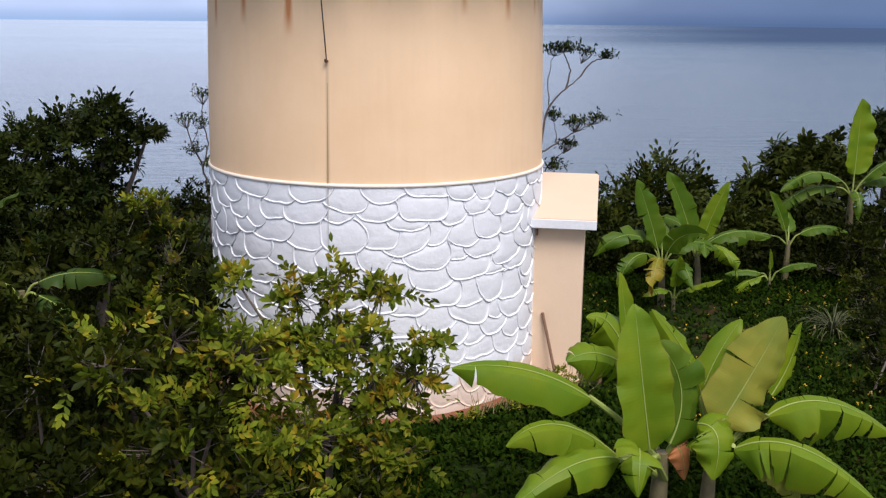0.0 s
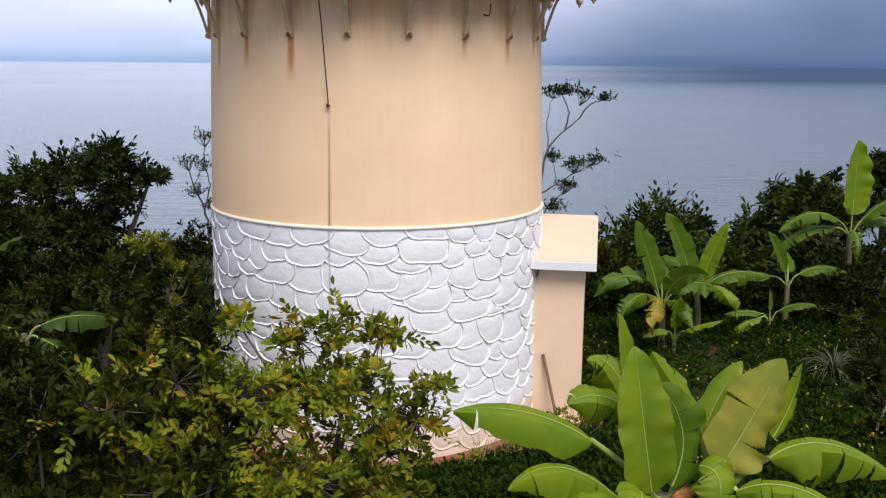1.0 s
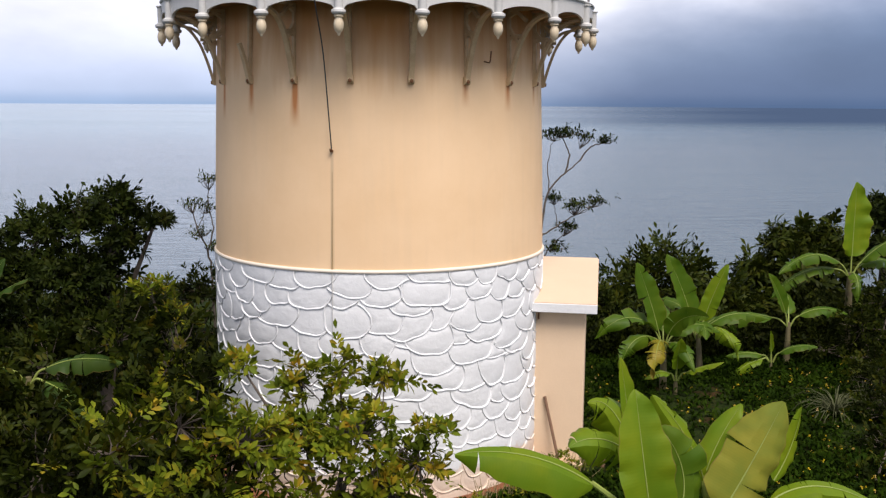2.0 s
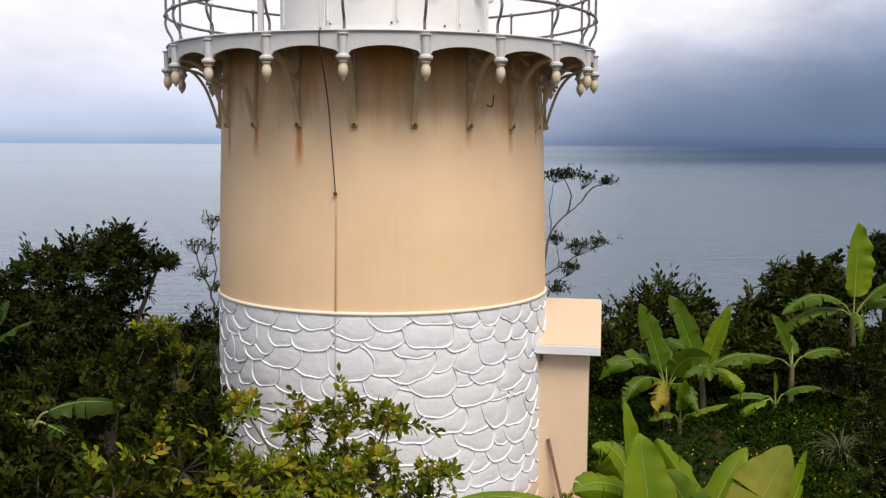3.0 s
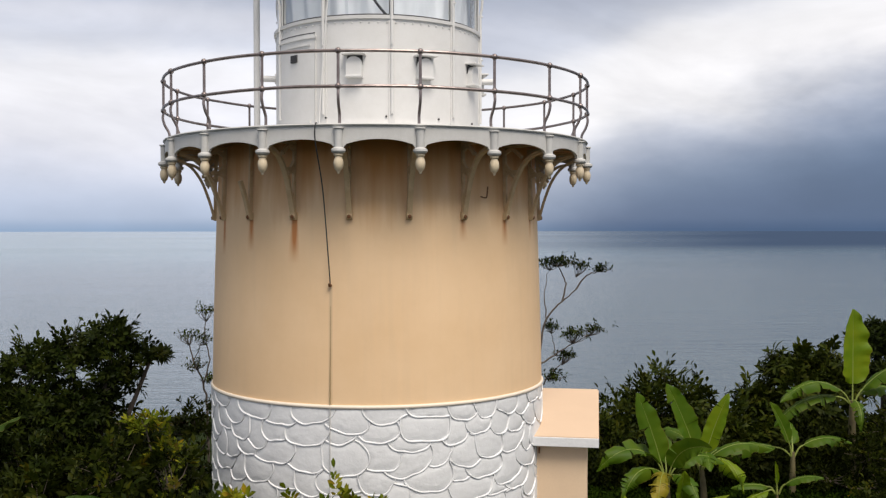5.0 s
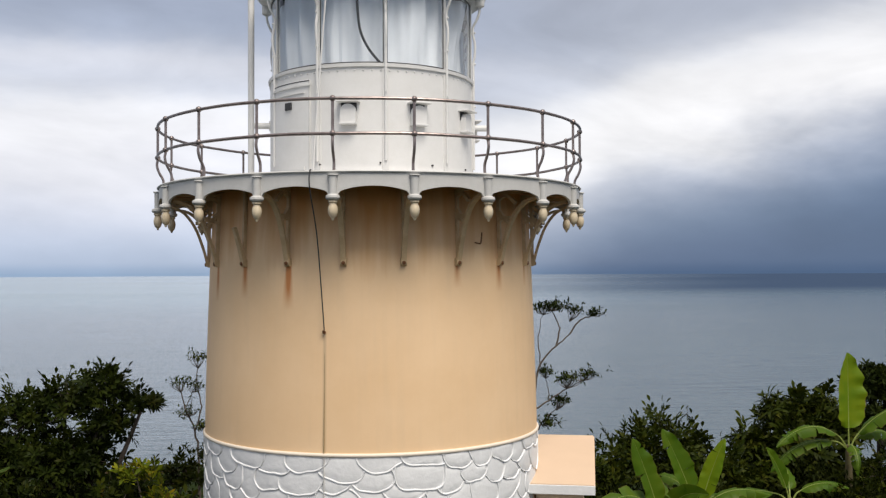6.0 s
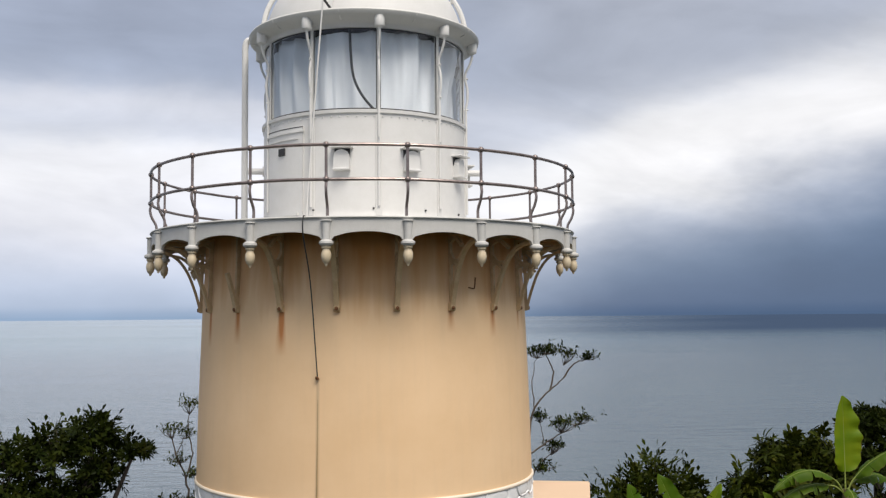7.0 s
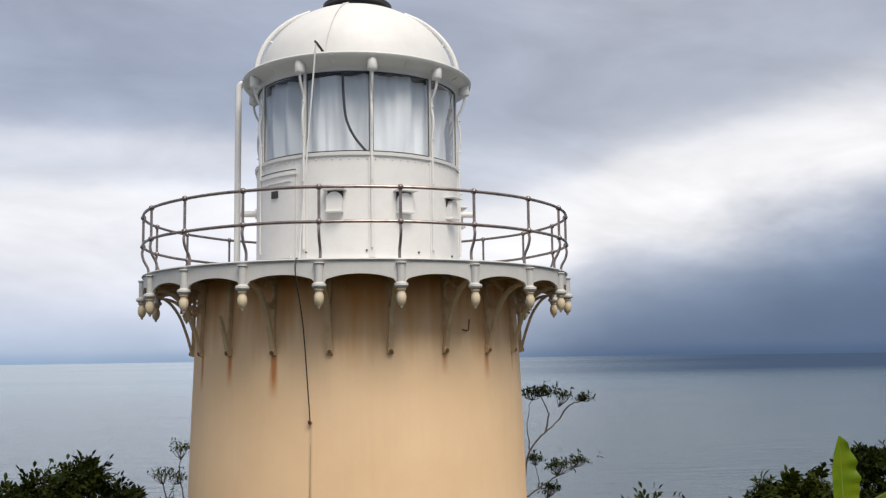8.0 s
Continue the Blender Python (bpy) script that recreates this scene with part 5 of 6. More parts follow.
banana("banana plant half hidden among the shrubs", (-6.9, -0.7, 0.0), 2.5, [(70, 45, 1.2, 0.34, 20, 1), (100, 70, 1.0, 0.3, 15, 1), (-40, 50, 1.2, 0.34, 40, 1)], BANANA_DEEP_SHADE)
banana("banana plant half hidden among the shrubs", (-4.9, -3.7, 0.0), 2.35, [(85, 30, 1.15, 0.36, 35, 2), (60, -5, 1.25, 0.34, 35, 7), (-60, 35, 1.1, 0.34, 40, 2)], BANANA_DEEP_SHADE)

# shrubs before and beside the tower
plant("shrub", "leafy shrub with light green and yellow young leaves before the tower", "shrub", (-0.75, -6.0, 0.0),
      [((-0.35, -5.9, 2.25), (0.72, 0.6, 0.42)), ((-0.95, -5.8, 2.85), (0.34, 0.3, 0.32)), ((-0.5, -5.7, 2.95), (0.28, 0.3, 0.24)), ((0.06, -5.7, 2.88), (0.36, 0.3, 0.22)), ((0.66, -6.0, 2.33), (0.36, 0.25, 0.10)), ((0.45, -6.1, 1.95), (0.4, 0.3, 0.25)),
       ((0.0, -6.1, 1.6), (0.68, 0.55, 0.45)), ((-1.15, -6.1, 2.1), (0.6, 0.55, 0.55)), ((0.1, -6.4, 1.05), (0.65, 0.5, 0.35)), ((-0.8, -6.4, 1.3), (0.6, 0.5, 0.45)), ((-1.75, -5.2, 2.9), (0.3, 0.3, 0.3)), ((-1.5, -6.5, 2.35), (0.55, 0.5, 0.45))],
      BUSH, density=42, per=8, length=0.14, width=0.064, gap=0.03, seed=2.2, trunk_r=0.05, under=-0.7, twig_every=1, shoots=70, shoot_len=0.3)
plant("shrub", "dense green shrub with yellowish leaf tips", "shrub", (-2.4, -6.8, 0.0),
      [((-2.3, -6.2, 2.45), (0.7, 0.6, 0.5)), ((-1.75, -6.5, 1.9), (0.6, 0.6, 0.6)), ((-2.9, -6.9, 2.4), (0.65, 0.6, 0.5)), ((-2.2, -7.3, 1.6), (0.8, 0.6, 0.6)), ((-1.3, -7.3, 1.1), (0.75, 0.55, 0.45)), ((-0.3, -7.1, 0.75), (0.7, 0.5, 0.35))],
      BUSH_MID, density=42, per=8, length=0.15, width=0.062, gap=-0.02, seed=5.1, shoots=110, shoot_len=0.3, shoot_mat=BUSH)
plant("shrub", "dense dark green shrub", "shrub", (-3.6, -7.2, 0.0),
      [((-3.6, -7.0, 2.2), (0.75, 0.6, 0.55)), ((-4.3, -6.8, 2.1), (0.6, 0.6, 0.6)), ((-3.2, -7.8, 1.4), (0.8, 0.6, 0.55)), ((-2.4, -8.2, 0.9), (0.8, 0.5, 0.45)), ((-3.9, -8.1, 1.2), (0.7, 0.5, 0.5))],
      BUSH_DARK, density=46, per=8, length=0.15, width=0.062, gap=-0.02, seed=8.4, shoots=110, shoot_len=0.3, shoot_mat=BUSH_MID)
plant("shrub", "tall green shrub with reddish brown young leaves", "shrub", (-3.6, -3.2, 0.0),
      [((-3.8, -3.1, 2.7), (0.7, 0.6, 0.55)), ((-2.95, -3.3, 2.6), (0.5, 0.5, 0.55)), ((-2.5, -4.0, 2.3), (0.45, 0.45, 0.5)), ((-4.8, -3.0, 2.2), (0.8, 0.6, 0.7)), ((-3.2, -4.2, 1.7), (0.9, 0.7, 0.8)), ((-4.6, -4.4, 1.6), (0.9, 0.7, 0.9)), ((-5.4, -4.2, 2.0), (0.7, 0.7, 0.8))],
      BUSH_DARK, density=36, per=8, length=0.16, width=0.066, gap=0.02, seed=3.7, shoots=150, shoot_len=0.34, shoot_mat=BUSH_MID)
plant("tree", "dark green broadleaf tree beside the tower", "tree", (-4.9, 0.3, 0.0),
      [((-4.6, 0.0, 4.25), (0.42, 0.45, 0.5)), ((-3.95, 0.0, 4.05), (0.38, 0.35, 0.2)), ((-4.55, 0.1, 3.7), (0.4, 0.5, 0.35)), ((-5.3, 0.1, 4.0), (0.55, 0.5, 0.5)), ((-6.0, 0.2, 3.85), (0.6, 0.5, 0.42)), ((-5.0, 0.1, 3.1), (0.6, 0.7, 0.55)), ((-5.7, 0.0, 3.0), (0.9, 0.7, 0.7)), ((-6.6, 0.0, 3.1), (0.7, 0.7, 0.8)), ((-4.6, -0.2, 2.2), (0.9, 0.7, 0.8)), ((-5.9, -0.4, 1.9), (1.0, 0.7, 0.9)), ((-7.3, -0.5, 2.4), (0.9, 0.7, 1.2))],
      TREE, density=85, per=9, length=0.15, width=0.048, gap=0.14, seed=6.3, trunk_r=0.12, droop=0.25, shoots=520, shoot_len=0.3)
plant("shrub", "shrub with yellow and brown tinged leaves under the tree", "shrub", (-3.9, -0.4, 0.0),
      [((-3.95, -0.5, 2.95), (0.42, 0.4, 0.3)), ((-3.6, -0.3, 2.3), (0.45, 0.45, 0.6)), ((-3.5, -0.6, 1.6), (0.4, 0.4, 0.6))], BUSH, density=30, per=8, length=0.15, width=0.05, gap=0.15, seed=1.6)
plant("shrub", "low green shrubs behind the tower", "shrub", (-3.6, 3.2, 0.0),
      [((-3.7, 2.8, 2.2), (0.7, 0.6, 0.7)), ((-3.1, 3.4, 2.5), (0.5, 0.5, 0.55)), ((-4.9, 3.5, 1.8), (0.9, 0.7, 0.8)), ((-6.4, 4, 1.3), (1.3, 0.8, 1.2))], TREE_LIGHT, density=34, per=8, length=0.15, width=0.055, seed=4.9)
plant("shrub", "feathery green shrub behind the porch", "shrub", (7.0, 7.6, -0.3),
      [((7.5, 7.8, 2.1), (0.55, 0.5, 0.45)), ((6.6, 7.4, 1.7), (0.7, 0.6, 0.6)), ((8.3, 7.9, 1.7), (0.6, 0.5, 0.5)), ((7.4, 7.6, 1.2), (1.2, 0.7, 0.8)), ((5.6, 7.0, 1.0), (0.8, 0.6, 0.8)), ((9.1, 7.6, 0.8), (0.8, 0.6, 0.8)), ((6.6, 6.4, 0.2), (1.2, 0.6, 0.7)), ((8.4, 6.6, 0.2), (1.3, 0.6, 0.7))],
      TREE_LIGHT, density=26, per=8, length=0.22, width=0.07, gap=0.2, seed=7.2, lift=0.55, shoots=260, shoot_len=0.5)
plant("tree", "rounded broadleaf tree at the edge of the grass", "tree", (11.6, 9.0, -0.4),
      [((11.4, 9.0, 2.2), (0.9, 0.8, 0.75)), ((12.5, 9.4, 2.3), (0.8, 0.8, 0.7)), ((10.4, 8.9, 1.4), (0.75, 0.8, 0.65)), ((11.6, 8.4, 1.3), (1.2, 0.8, 0.8)), ((13.2, 9.5, 1.7), (0.9, 0.8, 0.9)), ((10.4, 8.2, 0.5), (1.1, 0.7, 0.7)), ((12.6, 8.2, 0.6), (1.4, 0.7, 0.9))],
      TREE_LIGHT, density=26, per=9, length=0.3, width=0.085, gap=0.2, seed=9.5, trunk_r=0.12, droop=0.5, lift=0.5, opening=85.0, shoots=90, shoot_len=0.3)
plant("tree", "broadleaf tree behind the tall banana plant", "tree", (14.6, 10.5, -0.6),
      [((14.5, 10.4, 2.9), (0.8, 0.8, 0.7)), ((15.4, 10.4, 2.9), (0.9, 0.8, 0.8)), ((14.6, 10.0, 1.8), (1.2, 0.8, 0.9)), ((16, 10, 1.9), (1.2, 0.9, 1.1))],
      TREE, density=34, per=10, length=0.22, width=0.07, seed=11.3, trunk_r=0.12)
plant("shrub", "tangled green shrub at the edge of the grass", "shrub", (11.4, 4.6, -0.1),
      [((11.5, 4.8, 0.9), (0.8, 0.6, 0.6)), ((12.3, 5.2, 1.4), (0.8, 0.6, 0.7)), ((10.6, 4.8, 0.35), (0.8, 0.6, 0.45)), ((11.8, 3.6, 0.5), (0.9, 0.6, 0.6)), ((11.0, 3.2, 0.2), (0.7, 0.5, 0.4)), ((12.8, 3.6, 1.0), (0.8, 0.7, 0.9))],
      BUSH_DARK, density=44, per=8, length=0.15, width=0.05, gap=0.05, seed=12.4, shoots=120, shoot_len=0.4, shoot_mat=BUSH_MID)
plant("shrub", "low shrubs with dry reddish leaves in the grass", "shrub", (9.9, 0.2, 0.0),
      [((9.9, 0.4, 0.35), (0.8, 0.6, 0.4)), ((10.4, 1.6, 0.5), (0.9, 0.6, 0.5)), ((9.0, -1.2, 0.2), (0.7, 0.6, 0.35)), ((8.0, -2.6, 0.15), (0.6, 0.5, 0.3)), ((10.2, -1.0, 0.4), (0.8, 0.7, 0.5)), ((8.6, -3.2, 0.3), (0.7, 0.6, 0.4))],
      BUSH_DARK, density=44, per=8, length=0.12, width=0.045, gap=0.05, seed=14.4, shoots=120, shoot_len=0.35, shoot_mat=BUSH_MID)


def spiky_plant(at, k, ln, seed):
    ob = thing("spiky_plant", "pale grey-green clump of arching spiky leaves", "plant", group="spiky plants")
    r_ = np.random.default_rng(seed)
    bm = bmesh.new()
    for i in range(k):
        az, rise = r_.uniform(0, 360), r_.uniform(25, 85)
        out = on_wall(1, az, 0)
        l_ = ln * r_.uniform(0.7, 1.1)
        side = Vector((out.y, -out.x, 0)) * 0.018
        prev = None
        for j in range(6):
            t = j / 5
            e = radians(rise - 55 * t * t)
            p = Vector(at) + out * (l_ * t * math.cos(e)) + Vector((0, 0, l_ * t * math.sin(e)))
            w = side * (1.05 - t)
            now = [bm.verts.new(p - w), bm.verts.new(p + Vector((0, 0, -0.006))), bm.verts.new(p + w)]
            if prev:
                bm.faces.new((prev[0], prev[1], now[1], now[0]))
                bm.faces.new((prev[1], prev[2], now[2], now[1]))
            prev = now
    tagged(part("foliage", bm, SPIKY, ob, recalc=False), kind="stuff")


spiky_plant((9.0, 0.9, 0.05), 60, 1.05, 3)
spiky_plant((9.8, 1.4, 0.05), 40, 0.85, 4)


# two slender trees behind the tower
def slender_tree(label, base, forks, pads, mat, r, leaf, per):
    ob = thing("slender_tree", label, "tree")
    for k, (pts, r0) in enumerate(forks):
        path = smooth_curve(pts, 5)
        for i in range(1, len(path) - 1):
            path[i] += Vector((0.05 * noise.noise((i * 0.7, k, 1)), 0, 0.05 * noise.noise((i * 0.7, k, 9))))
        part("trunk" if k == 0 else "limb", tube(path, [r0 * (1 - 0.7 * i / (len(path) - 1)) for i in range(len(path))], 6), BARK, ob, "", True)
    tips, ways = [], []
    bm = bmesh.new()
    for c, w, h, src in pads:
        for _ in range(int(w * 90)):
            p = Vector(c) + Vector((rng.normal() * w * 0.42, rng.normal() * w * 0.4, abs(rng.normal()) * h * 0.5))
            tips.append(p)
            ways.append((rng.normal() * 0.5, rng.normal() * 0.5, 0.6))
            if rng.random() < 0.5:
                q = Vector(src)
                tube([q, q.lerp(p, 0.6) + Vector((0, 0, -0.05)), p], [0.012, 0.008, 0.004], 4, bm, caps=False)
    tagged(part("twig_mass", bm, BARK, ob, recalc=False), kind="stuff")
    me = crown_mesh("crown", np.array(tips), np.array(ways), per, leaf, leaf * 0.4, 0.9, 0.1, 0.2)
    tagged(mesh_part("crown", me, mat, ob), kind="stuff")


slender_tree("slender crooked tree with flat leaf clumps behind the tower", (4.5, 10, -0.4),
             [([(4.5, 10, -0.8), (4.6, 10, 1.0), (4.55, 10, 2.6), (4.75, 10, 3.7), (5.2, 10, 4.2), (5.6, 10, 4.55)], 0.05), ([(5.2, 10, 4.2), (5.3, 10, 4.7), (5.15, 10, 5.1), (5.0, 10, 5.35)], 0.03), ([(5.6, 10, 4.55), (5.85, 10, 4.9), (6.2, 10, 5.05), (6.5, 10, 5.15)], 0.028),
              ([(4.55, 10, 2.4), (5.0, 10, 2.7), (5.5, 10, 3.0), (6.1, 10, 3.3)], 0.03), ([(4.55, 10, 1.7), (4.9, 10, 2.2), (5.3, 10, 2.5)], 0.025), ([(4.75, 10, 3.7), (4.7, 10, 4.5), (4.85, 10, 5.2)], 0.02), ([(5.0, 10, 2.7), (4.95, 10, 3.1), (4.85, 10, 3.4)], 0.016)],
             [((5.15, 10, 5.3), 0.5, 0.2, (5.0, 10, 5.2)), ((5.7, 10, 5.2), 0.3, 0.12, (5.6, 10, 4.9)), ((6.35, 10, 5.12), 0.3, 0.1, (6.2, 10, 5.05)), ((4.75, 10, 5.25), 0.3, 0.12, (4.85, 10, 5.1)), ((6.1, 10, 3.35), 0.4, 0.14, (5.9, 10, 3.2)), ((5.55, 10, 3.25), 0.4, 0.16, (5.5, 10, 3.0)), ((5.3, 10, 2.65), 0.35, 0.16, (5.2, 10, 2.4)), ((4.9, 10, 3.45), 0.3, 0.16, (4.9, 10, 3.3)), ((5.0, 10, 2.0), 0.4, 0.2, (4.8, 10, 2.0))],
             TREE, 0.05, 0.12, 6)
slender_tree("thin sparse tree with pale small leaves behind the tower", (-4.4, 8, -0.4),
             [([(-4.35, 8, -0.6), (-4.4, 8, 1.4), (-4.5, 8, 2.3), (-4.75, 8, 2.9), (-4.9, 8, 3.5)], 0.04), ([(-4.5, 8, 2.3), (-4.35, 8, 2.9), (-4.45, 8, 3.6), (-4.4, 8, 4.2)], 0.025), ([(-4.75, 8, 2.9), (-4.6, 8, 3.2), (-4.5, 8, 3.5)], 0.014)],
             [((-4.9, 8, 3.5), 0.28, 0.2, (-4.85, 8, 3.3)), ((-4.4, 8, 4.1), 0.32, 0.3, (-4.42, 8, 3.9)), ((-4.5, 8, 3.4), 0.35, 0.3, (-4.5, 8, 3.3)), ((-4.7, 8, 2.7), 0.3, 0.25, (-4.65, 8, 2.7)), ((-4.3, 8, 2.4), 0.3, 0.2, (-4.4, 8, 2.4))],
             TREE_LIGHT, 0.04, 0.1, 5)


# ---------------------------------------------------------------- ground cover
def cover(name, label, k, region, mat, length, width, lift, per=6, height=0.12):
    x0, x1, y0, y1 = region
    pts = []
    while len(pts) < k:
        x, y = rng.uniform(x0, x1), rng.uniform(y0, y1)
        if math.hypot(x, y) < 3.25 or (2.0 < x < 3.8 and -1.9 < y < 1):
            continue
        q = noise.noise((x * 0.5, y * 0.5, 3.3))
        if q < -0.3 and rng.random() < 0.7:
            continue
        pts.append((x, y, ground_z(x, y) + rng.uniform(0.0, height) * (1 + 1.2 * max(0, q)) * min(1.0, 0.15 + (math.hypot(x, y) - 3.2) * 0.7)))
    tips = np.array(pts)
    ways = np.tile((0, 0, 1.0), (k, 1))
    me = crown_mesh(name, tips, ways, per, length, width, 0.8, lift, 0.2)
    return tagged(mesh_part(name, me, mat), label, "ground plants", kind="stuff")


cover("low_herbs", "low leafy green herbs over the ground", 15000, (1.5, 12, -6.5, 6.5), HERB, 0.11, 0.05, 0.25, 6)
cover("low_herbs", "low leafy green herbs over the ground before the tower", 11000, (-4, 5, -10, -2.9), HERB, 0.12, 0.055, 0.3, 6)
cover("wild_flowers", "small yellow and pale wild flowers in the grass", 420, (3.5, 10.5, -4.5, 4), FLOWER, 0.034, 0.03, 0.6, 4, height=0.25)
# undergrowth: the dark leaf colour stands in for shade beneath the plants
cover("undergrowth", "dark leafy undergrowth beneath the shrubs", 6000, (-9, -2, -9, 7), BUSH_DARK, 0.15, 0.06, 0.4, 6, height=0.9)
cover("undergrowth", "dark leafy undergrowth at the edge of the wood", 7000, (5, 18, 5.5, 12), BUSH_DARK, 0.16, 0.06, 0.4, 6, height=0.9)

weeds = thing("weeds", "dry and green weeds growing at the porch foot", "weeds")
tips, ways = tips_of([((2.9, -1.9, 0.25), (0.35, 0.25, 0.3)), ((3.3, -1.8, 0.2), (0.3, 0.2, 0.25)), ((2.5, -2.3, 0.15), (0.35, 0.3, 0.25)), ((2.1, -2.9, 0.1), (0.4, 0.3, 0.25)), ((1.5, -3.2, 0.1), (0.35, 0.25, 0.2))], 60, 0.3, 2.0)
tagged(mesh_part("leaves", crown_mesh("leaves", tips, ways, 5, 0.08, 0.035), BUSH, weeds), kind="stuff")
bm = bmesh.new()
for _ in range(60):
    p = Vector((rng.uniform(1.4, 3.5), 0, 0))
    p.y = -3.2 + (p.x - 1.4) * 0.72 + rng.normal() * 0.12
    q = p + Vector((rng.normal() * 0.1, rng.normal() * 0.1, rng.uniform(0.25, 0.6)))
    tube([p, p.lerp(q, 0.5) + Vector((0.02, 0, 0)), q], [0.008, 0.006, 0.003], 4, bm, caps=False)
tagged(part("stalks", bm, STRAW, weeds, "dry straw-coloured stalks", recalc=False), kind="stuff")

# ---------------------------------------------------------------- stucco stones of the lower wall
# rounded stones that overlap like scales, the higher over the lower; raised mortar follows each edge that stays free
RS = R_LOW + 0.004
srng = random.Random(23)
LAP = 2 * math.pi * RS


def wall_at(u, z, out):
    return on_wall(RS + 0.02 * max(0.0, (1.0 - z)) / 1.4 + out, u, z)


def to_deg(x):
    return x / RS * 180 / math.pi


class Scale:
    """A stone's full rounded outline in metres along and up the wall, before its neighbours cover it."""
    def __init__(self, x, z, a, b):
        self.x, self.z, self.a, self.b = x, z, a, b
        self.tilt = srng.uniform(-0.22, 0.22)
        self.ph = [srng.uniform(0, 6.3) for _ in range(3)]
        self.rank = z + srng.uniform(-0.1, 0.1)
        self.power = srng.uniform(2.0, 2.7)
        self.over = []

    def reach(self, th):
        c, s_ = abs(math.cos(th)) / self.a, abs(math.sin(th)) / self.b
        r = (c ** self.power + s_ ** self.power) ** (-1 / self.power)
        return r * (1 + 0.06 * math.sin(2 * th + self.ph[0]) + 0.05 * math.sin(3 * th + self.ph[1]) + 0.02 * math.sin(7 * th + self.ph[2]))

    def holds(self, x, z, k=1.0):
        dx = (x - self.x + LAP / 2) % LAP - LAP / 2
        dz = z - self.z
        if abs(dx) > self.a * 1.2 or abs(dz) > self.b * 1.5:
            return False
        return math.hypot(dx, dz) < k * self.reach(math.atan2(dz, dx) - self.tilt)

    def free(self, x, z, k=1.0):
        return FOOT_Z - 0.1 < z < BAND_Z - 0.005 and not any(o.holds(x, z, k) for o in self.over)


scales = []
zrow = BAND_Z - 0.02
while zrow > FOOT_Z - 0.15:
    x = srng.uniform(0, 0.5)
    end = x + LAP - 0.2
    while x < end:
        w = srng.uniform(0.4, 0.7)
        scales.append(Scale(x + w / 2, zrow + srng.uniform(-0.09, 0.09), w * 0.6, srng.uniform(0.23, 0.33)))
        x += w * 0.92
    zrow -= 0.325
for p in scales:
    p.over = [o for o in scales if o.rank > p.rank and abs(o.z - p.z) < 0.85 and abs((o.x - p.x + LAP / 2) % LAP - LAP / 2) < 1.3]

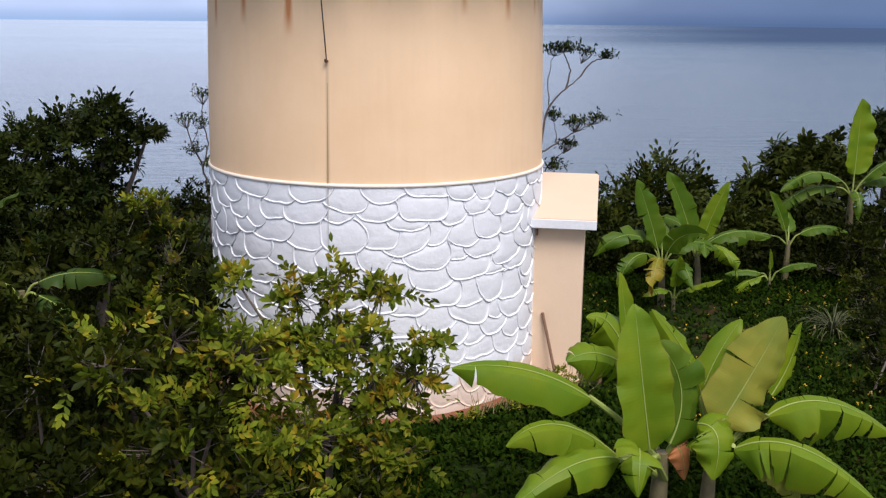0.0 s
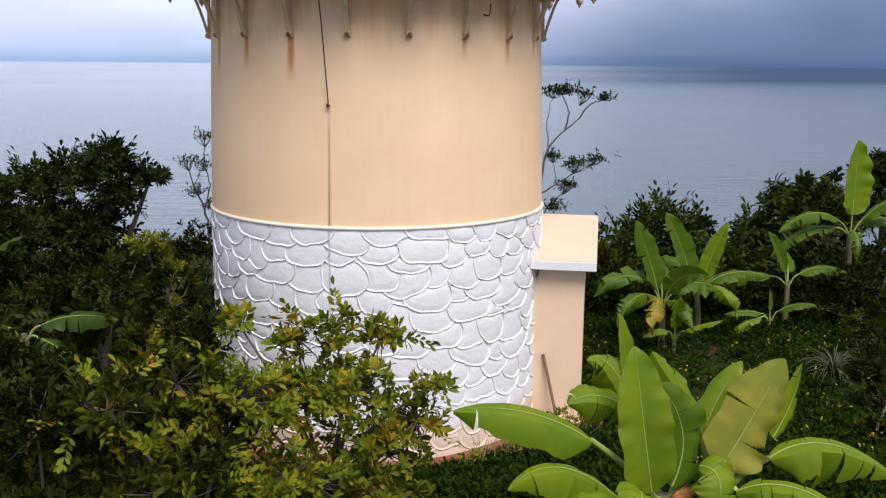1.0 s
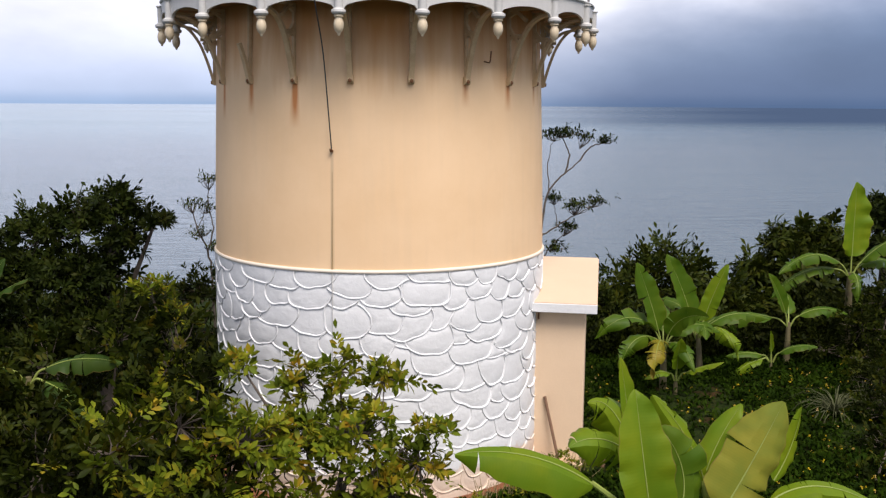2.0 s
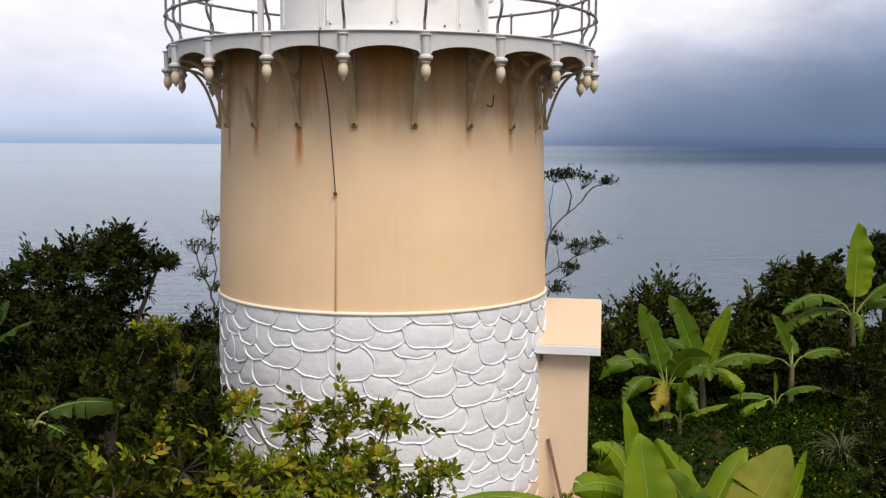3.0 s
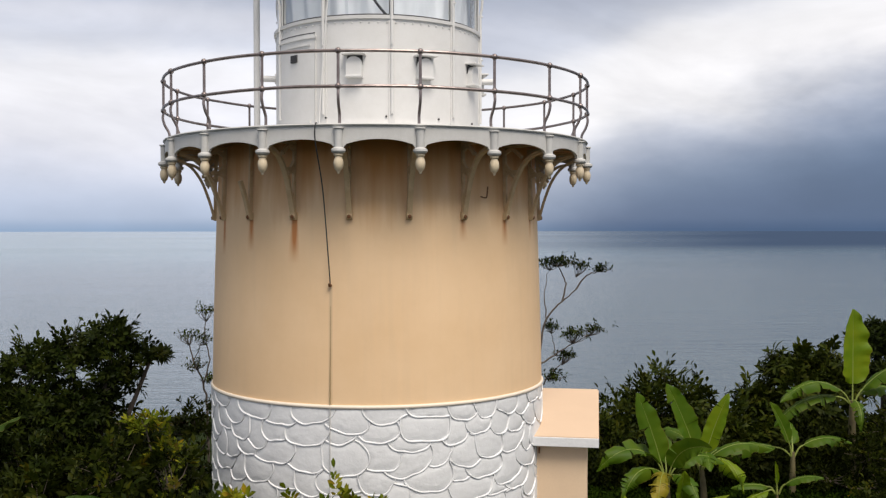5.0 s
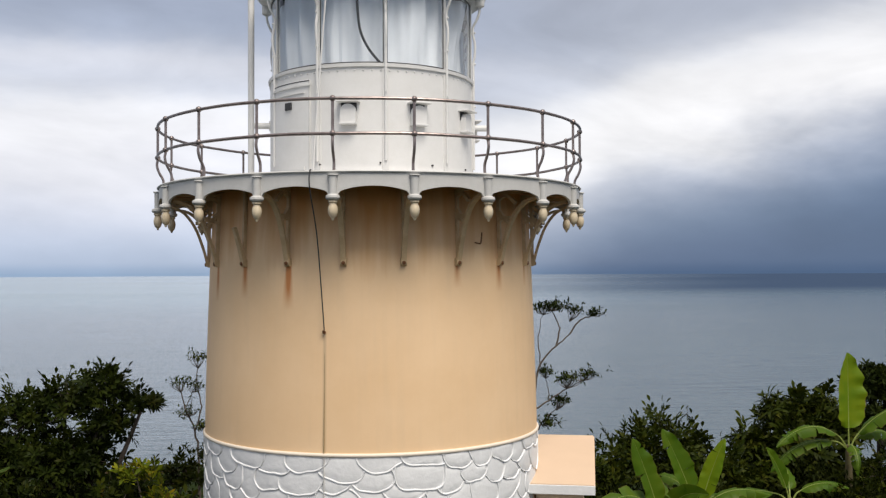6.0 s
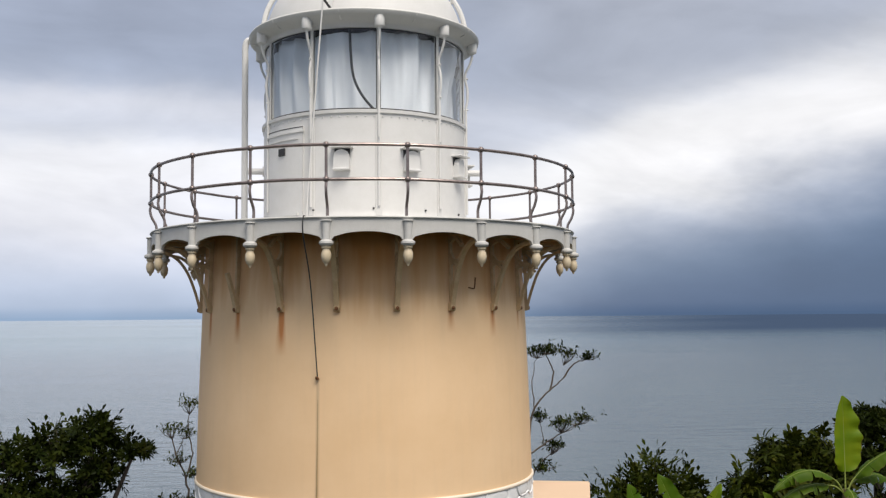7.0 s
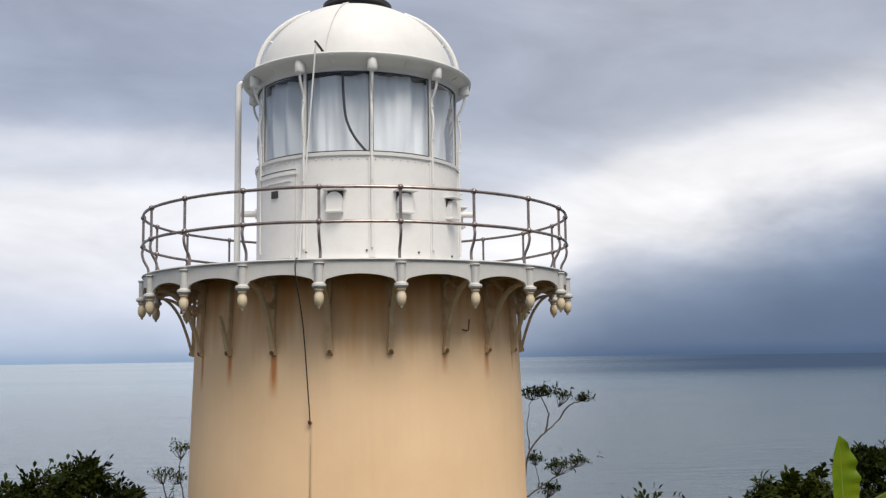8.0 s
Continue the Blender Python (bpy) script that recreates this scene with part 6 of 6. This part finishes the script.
rib_bm = bmesh.new()
stones = []
for p in scales:
    # the free stretches of its edge carry a rib
    n_ = 52
    edge = []
    for i in range(n_):
        th = 2 * math.pi * i / n_
        r = p.reach(th)
        x, z = p.x + r * math.cos(th + p.tilt), p.z + r * math.sin(th + p.tilt)
        edge.append((to_deg(x), z, p.free(x, z, 0.99)))
    start = next((i for i in range(n_) if not edge[i][2]), 0)
    runs, run = [], []
    for i in range(n_ + 1):
        e = edge[(start + i) % n_]
        if e[2]:
            run.append(e[:2])
        else:
            if len(run) > 3:
                runs.append(run)
            run = []
    for a_ in runs:
        prev = None
        for i, (u, z) in enumerate(a_):
            b0, b1 = a_[max(i - 1, 0)], a_[min(i + 1, len(a_) - 1)]
            du, dz = (b1[0] - b0[0]) * math.pi / 180 * RS, b1[1] - b0[1]
            ln = math.hypot(du, dz) or 1
            w = 0.0138 * (0.8 + 0.5 * abs(noise.noise((u * 0.2, z * 2, 8))))
            nu, nz = to_deg(-dz / ln * w), du / ln * w
            h = 0.022 * (0.85 + 0.4 * noise.noise((u * 0.15, z * 2, 3)))
            now = [rib_bm.verts.new(wall_at(u + nu, z + nz, -0.002)), rib_bm.verts.new(wall_at(u + nu * 0.5, z + nz * 0.5, h)), rib_bm.verts.new(wall_at(u - nu * 0.45, z - nz * 0.45, h * 1.05)), rib_bm.verts.new(wall_at(u - nu, z - nz, -0.002))]
            if prev:
                for k in range(3):
                    rib_bm.faces.new((prev[k], prev[k + 1], now[k + 1], now[k]))
            prev = now
    # the face of the stone: what its neighbours leave free
    inner = []
    for i in range(-4, 5):
        for j in range(-4, 5):
            x, z = p.x + p.a * i / 4.5, p.z + p.b * j / 4.5
            if p.holds(x, z, 0.95) and p.free(x, z):
                inner.append((x, z))
    if len(inner) < 4:
        continue
    cx, cz = sum(q[0] for q in inner) / len(inner), sum(q[1] for q in inner) / len(inner)
    if not p.free(cx, cz):
        cx, cz = min(inner, key=lambda q: (q[0] - cx) ** 2 + (q[1] - cz) ** 2)
    outline = []
    for i in range(18):
        c, s_ = math.cos(2 * math.pi * i / 18), math.sin(2 * math.pi * i / 18)
        r = 0.02
        while r < 0.7 and p.holds(cx + c * (r + 0.02), cz + s_ * (r + 0.02), 0.98) and p.free(cx + c * (r + 0.02), cz + s_ * (r + 0.02)):
            r += 0.02
        outline.append((to_deg(cx + c * r), cz + s_ * r))
    stones.append((len(inner), outline))
ribs = part("mortar_relief", rib_bm, MORTAR, lower_wall, "raised white mortar lines", True)
tagged(ribs, kind="stuff")

near, rest = [], []
for size_, o in stones:
    u = sum(q[0] for q in o) / len(o)
    u = (u + 180) % 360 - 180
    (near if abs(u) < 96 and size_ > 7 and len(near) < 300 else rest).append(o)


def stone_mesh(outline, bm):
    cu = sum(p[0] for p in outline) / len(outline)
    cz = sum(p[1] for p in outline) / len(outline)
    bulge = 0.007 + 0.007 * srng.random()
    rings_ = []
    for k, h in ((0.985, 0.0), (0.8, bulge * 0.75), (0.45, bulge)):
        rings_.append([bm.verts.new(wall_at(cu + (u - cu) * k, cz + (z - cz) * k, h + 0.006 * noise.noise((u * 0.3, z * 6, k)))) for u, z in outline])
    n_ = len(outline)
    for a, b in zip(rings_, rings_[1:]):
        for i in range(n_):
            bm.faces.new((a[i], a[(i + 1) % n_], b[(i + 1) % n_], b[i]))
    c = bm.verts.new(wall_at(cu, cz, bulge))
    for i in range(n_):
        bm.faces.new((rings_[-1][i], rings_[-1][(i + 1) % n_], c))
    return bm


for s in near:
    part("stone", stone_mesh(s, bmesh.new()), STUCCO, lower_wall, "", True, recalc=True)
bm = bmesh.new()
for s in rest:
    stone_mesh(s, bm)
tagged(part("far_stones", bm, STUCCO, lower_wall, "", True), kind="stuff")
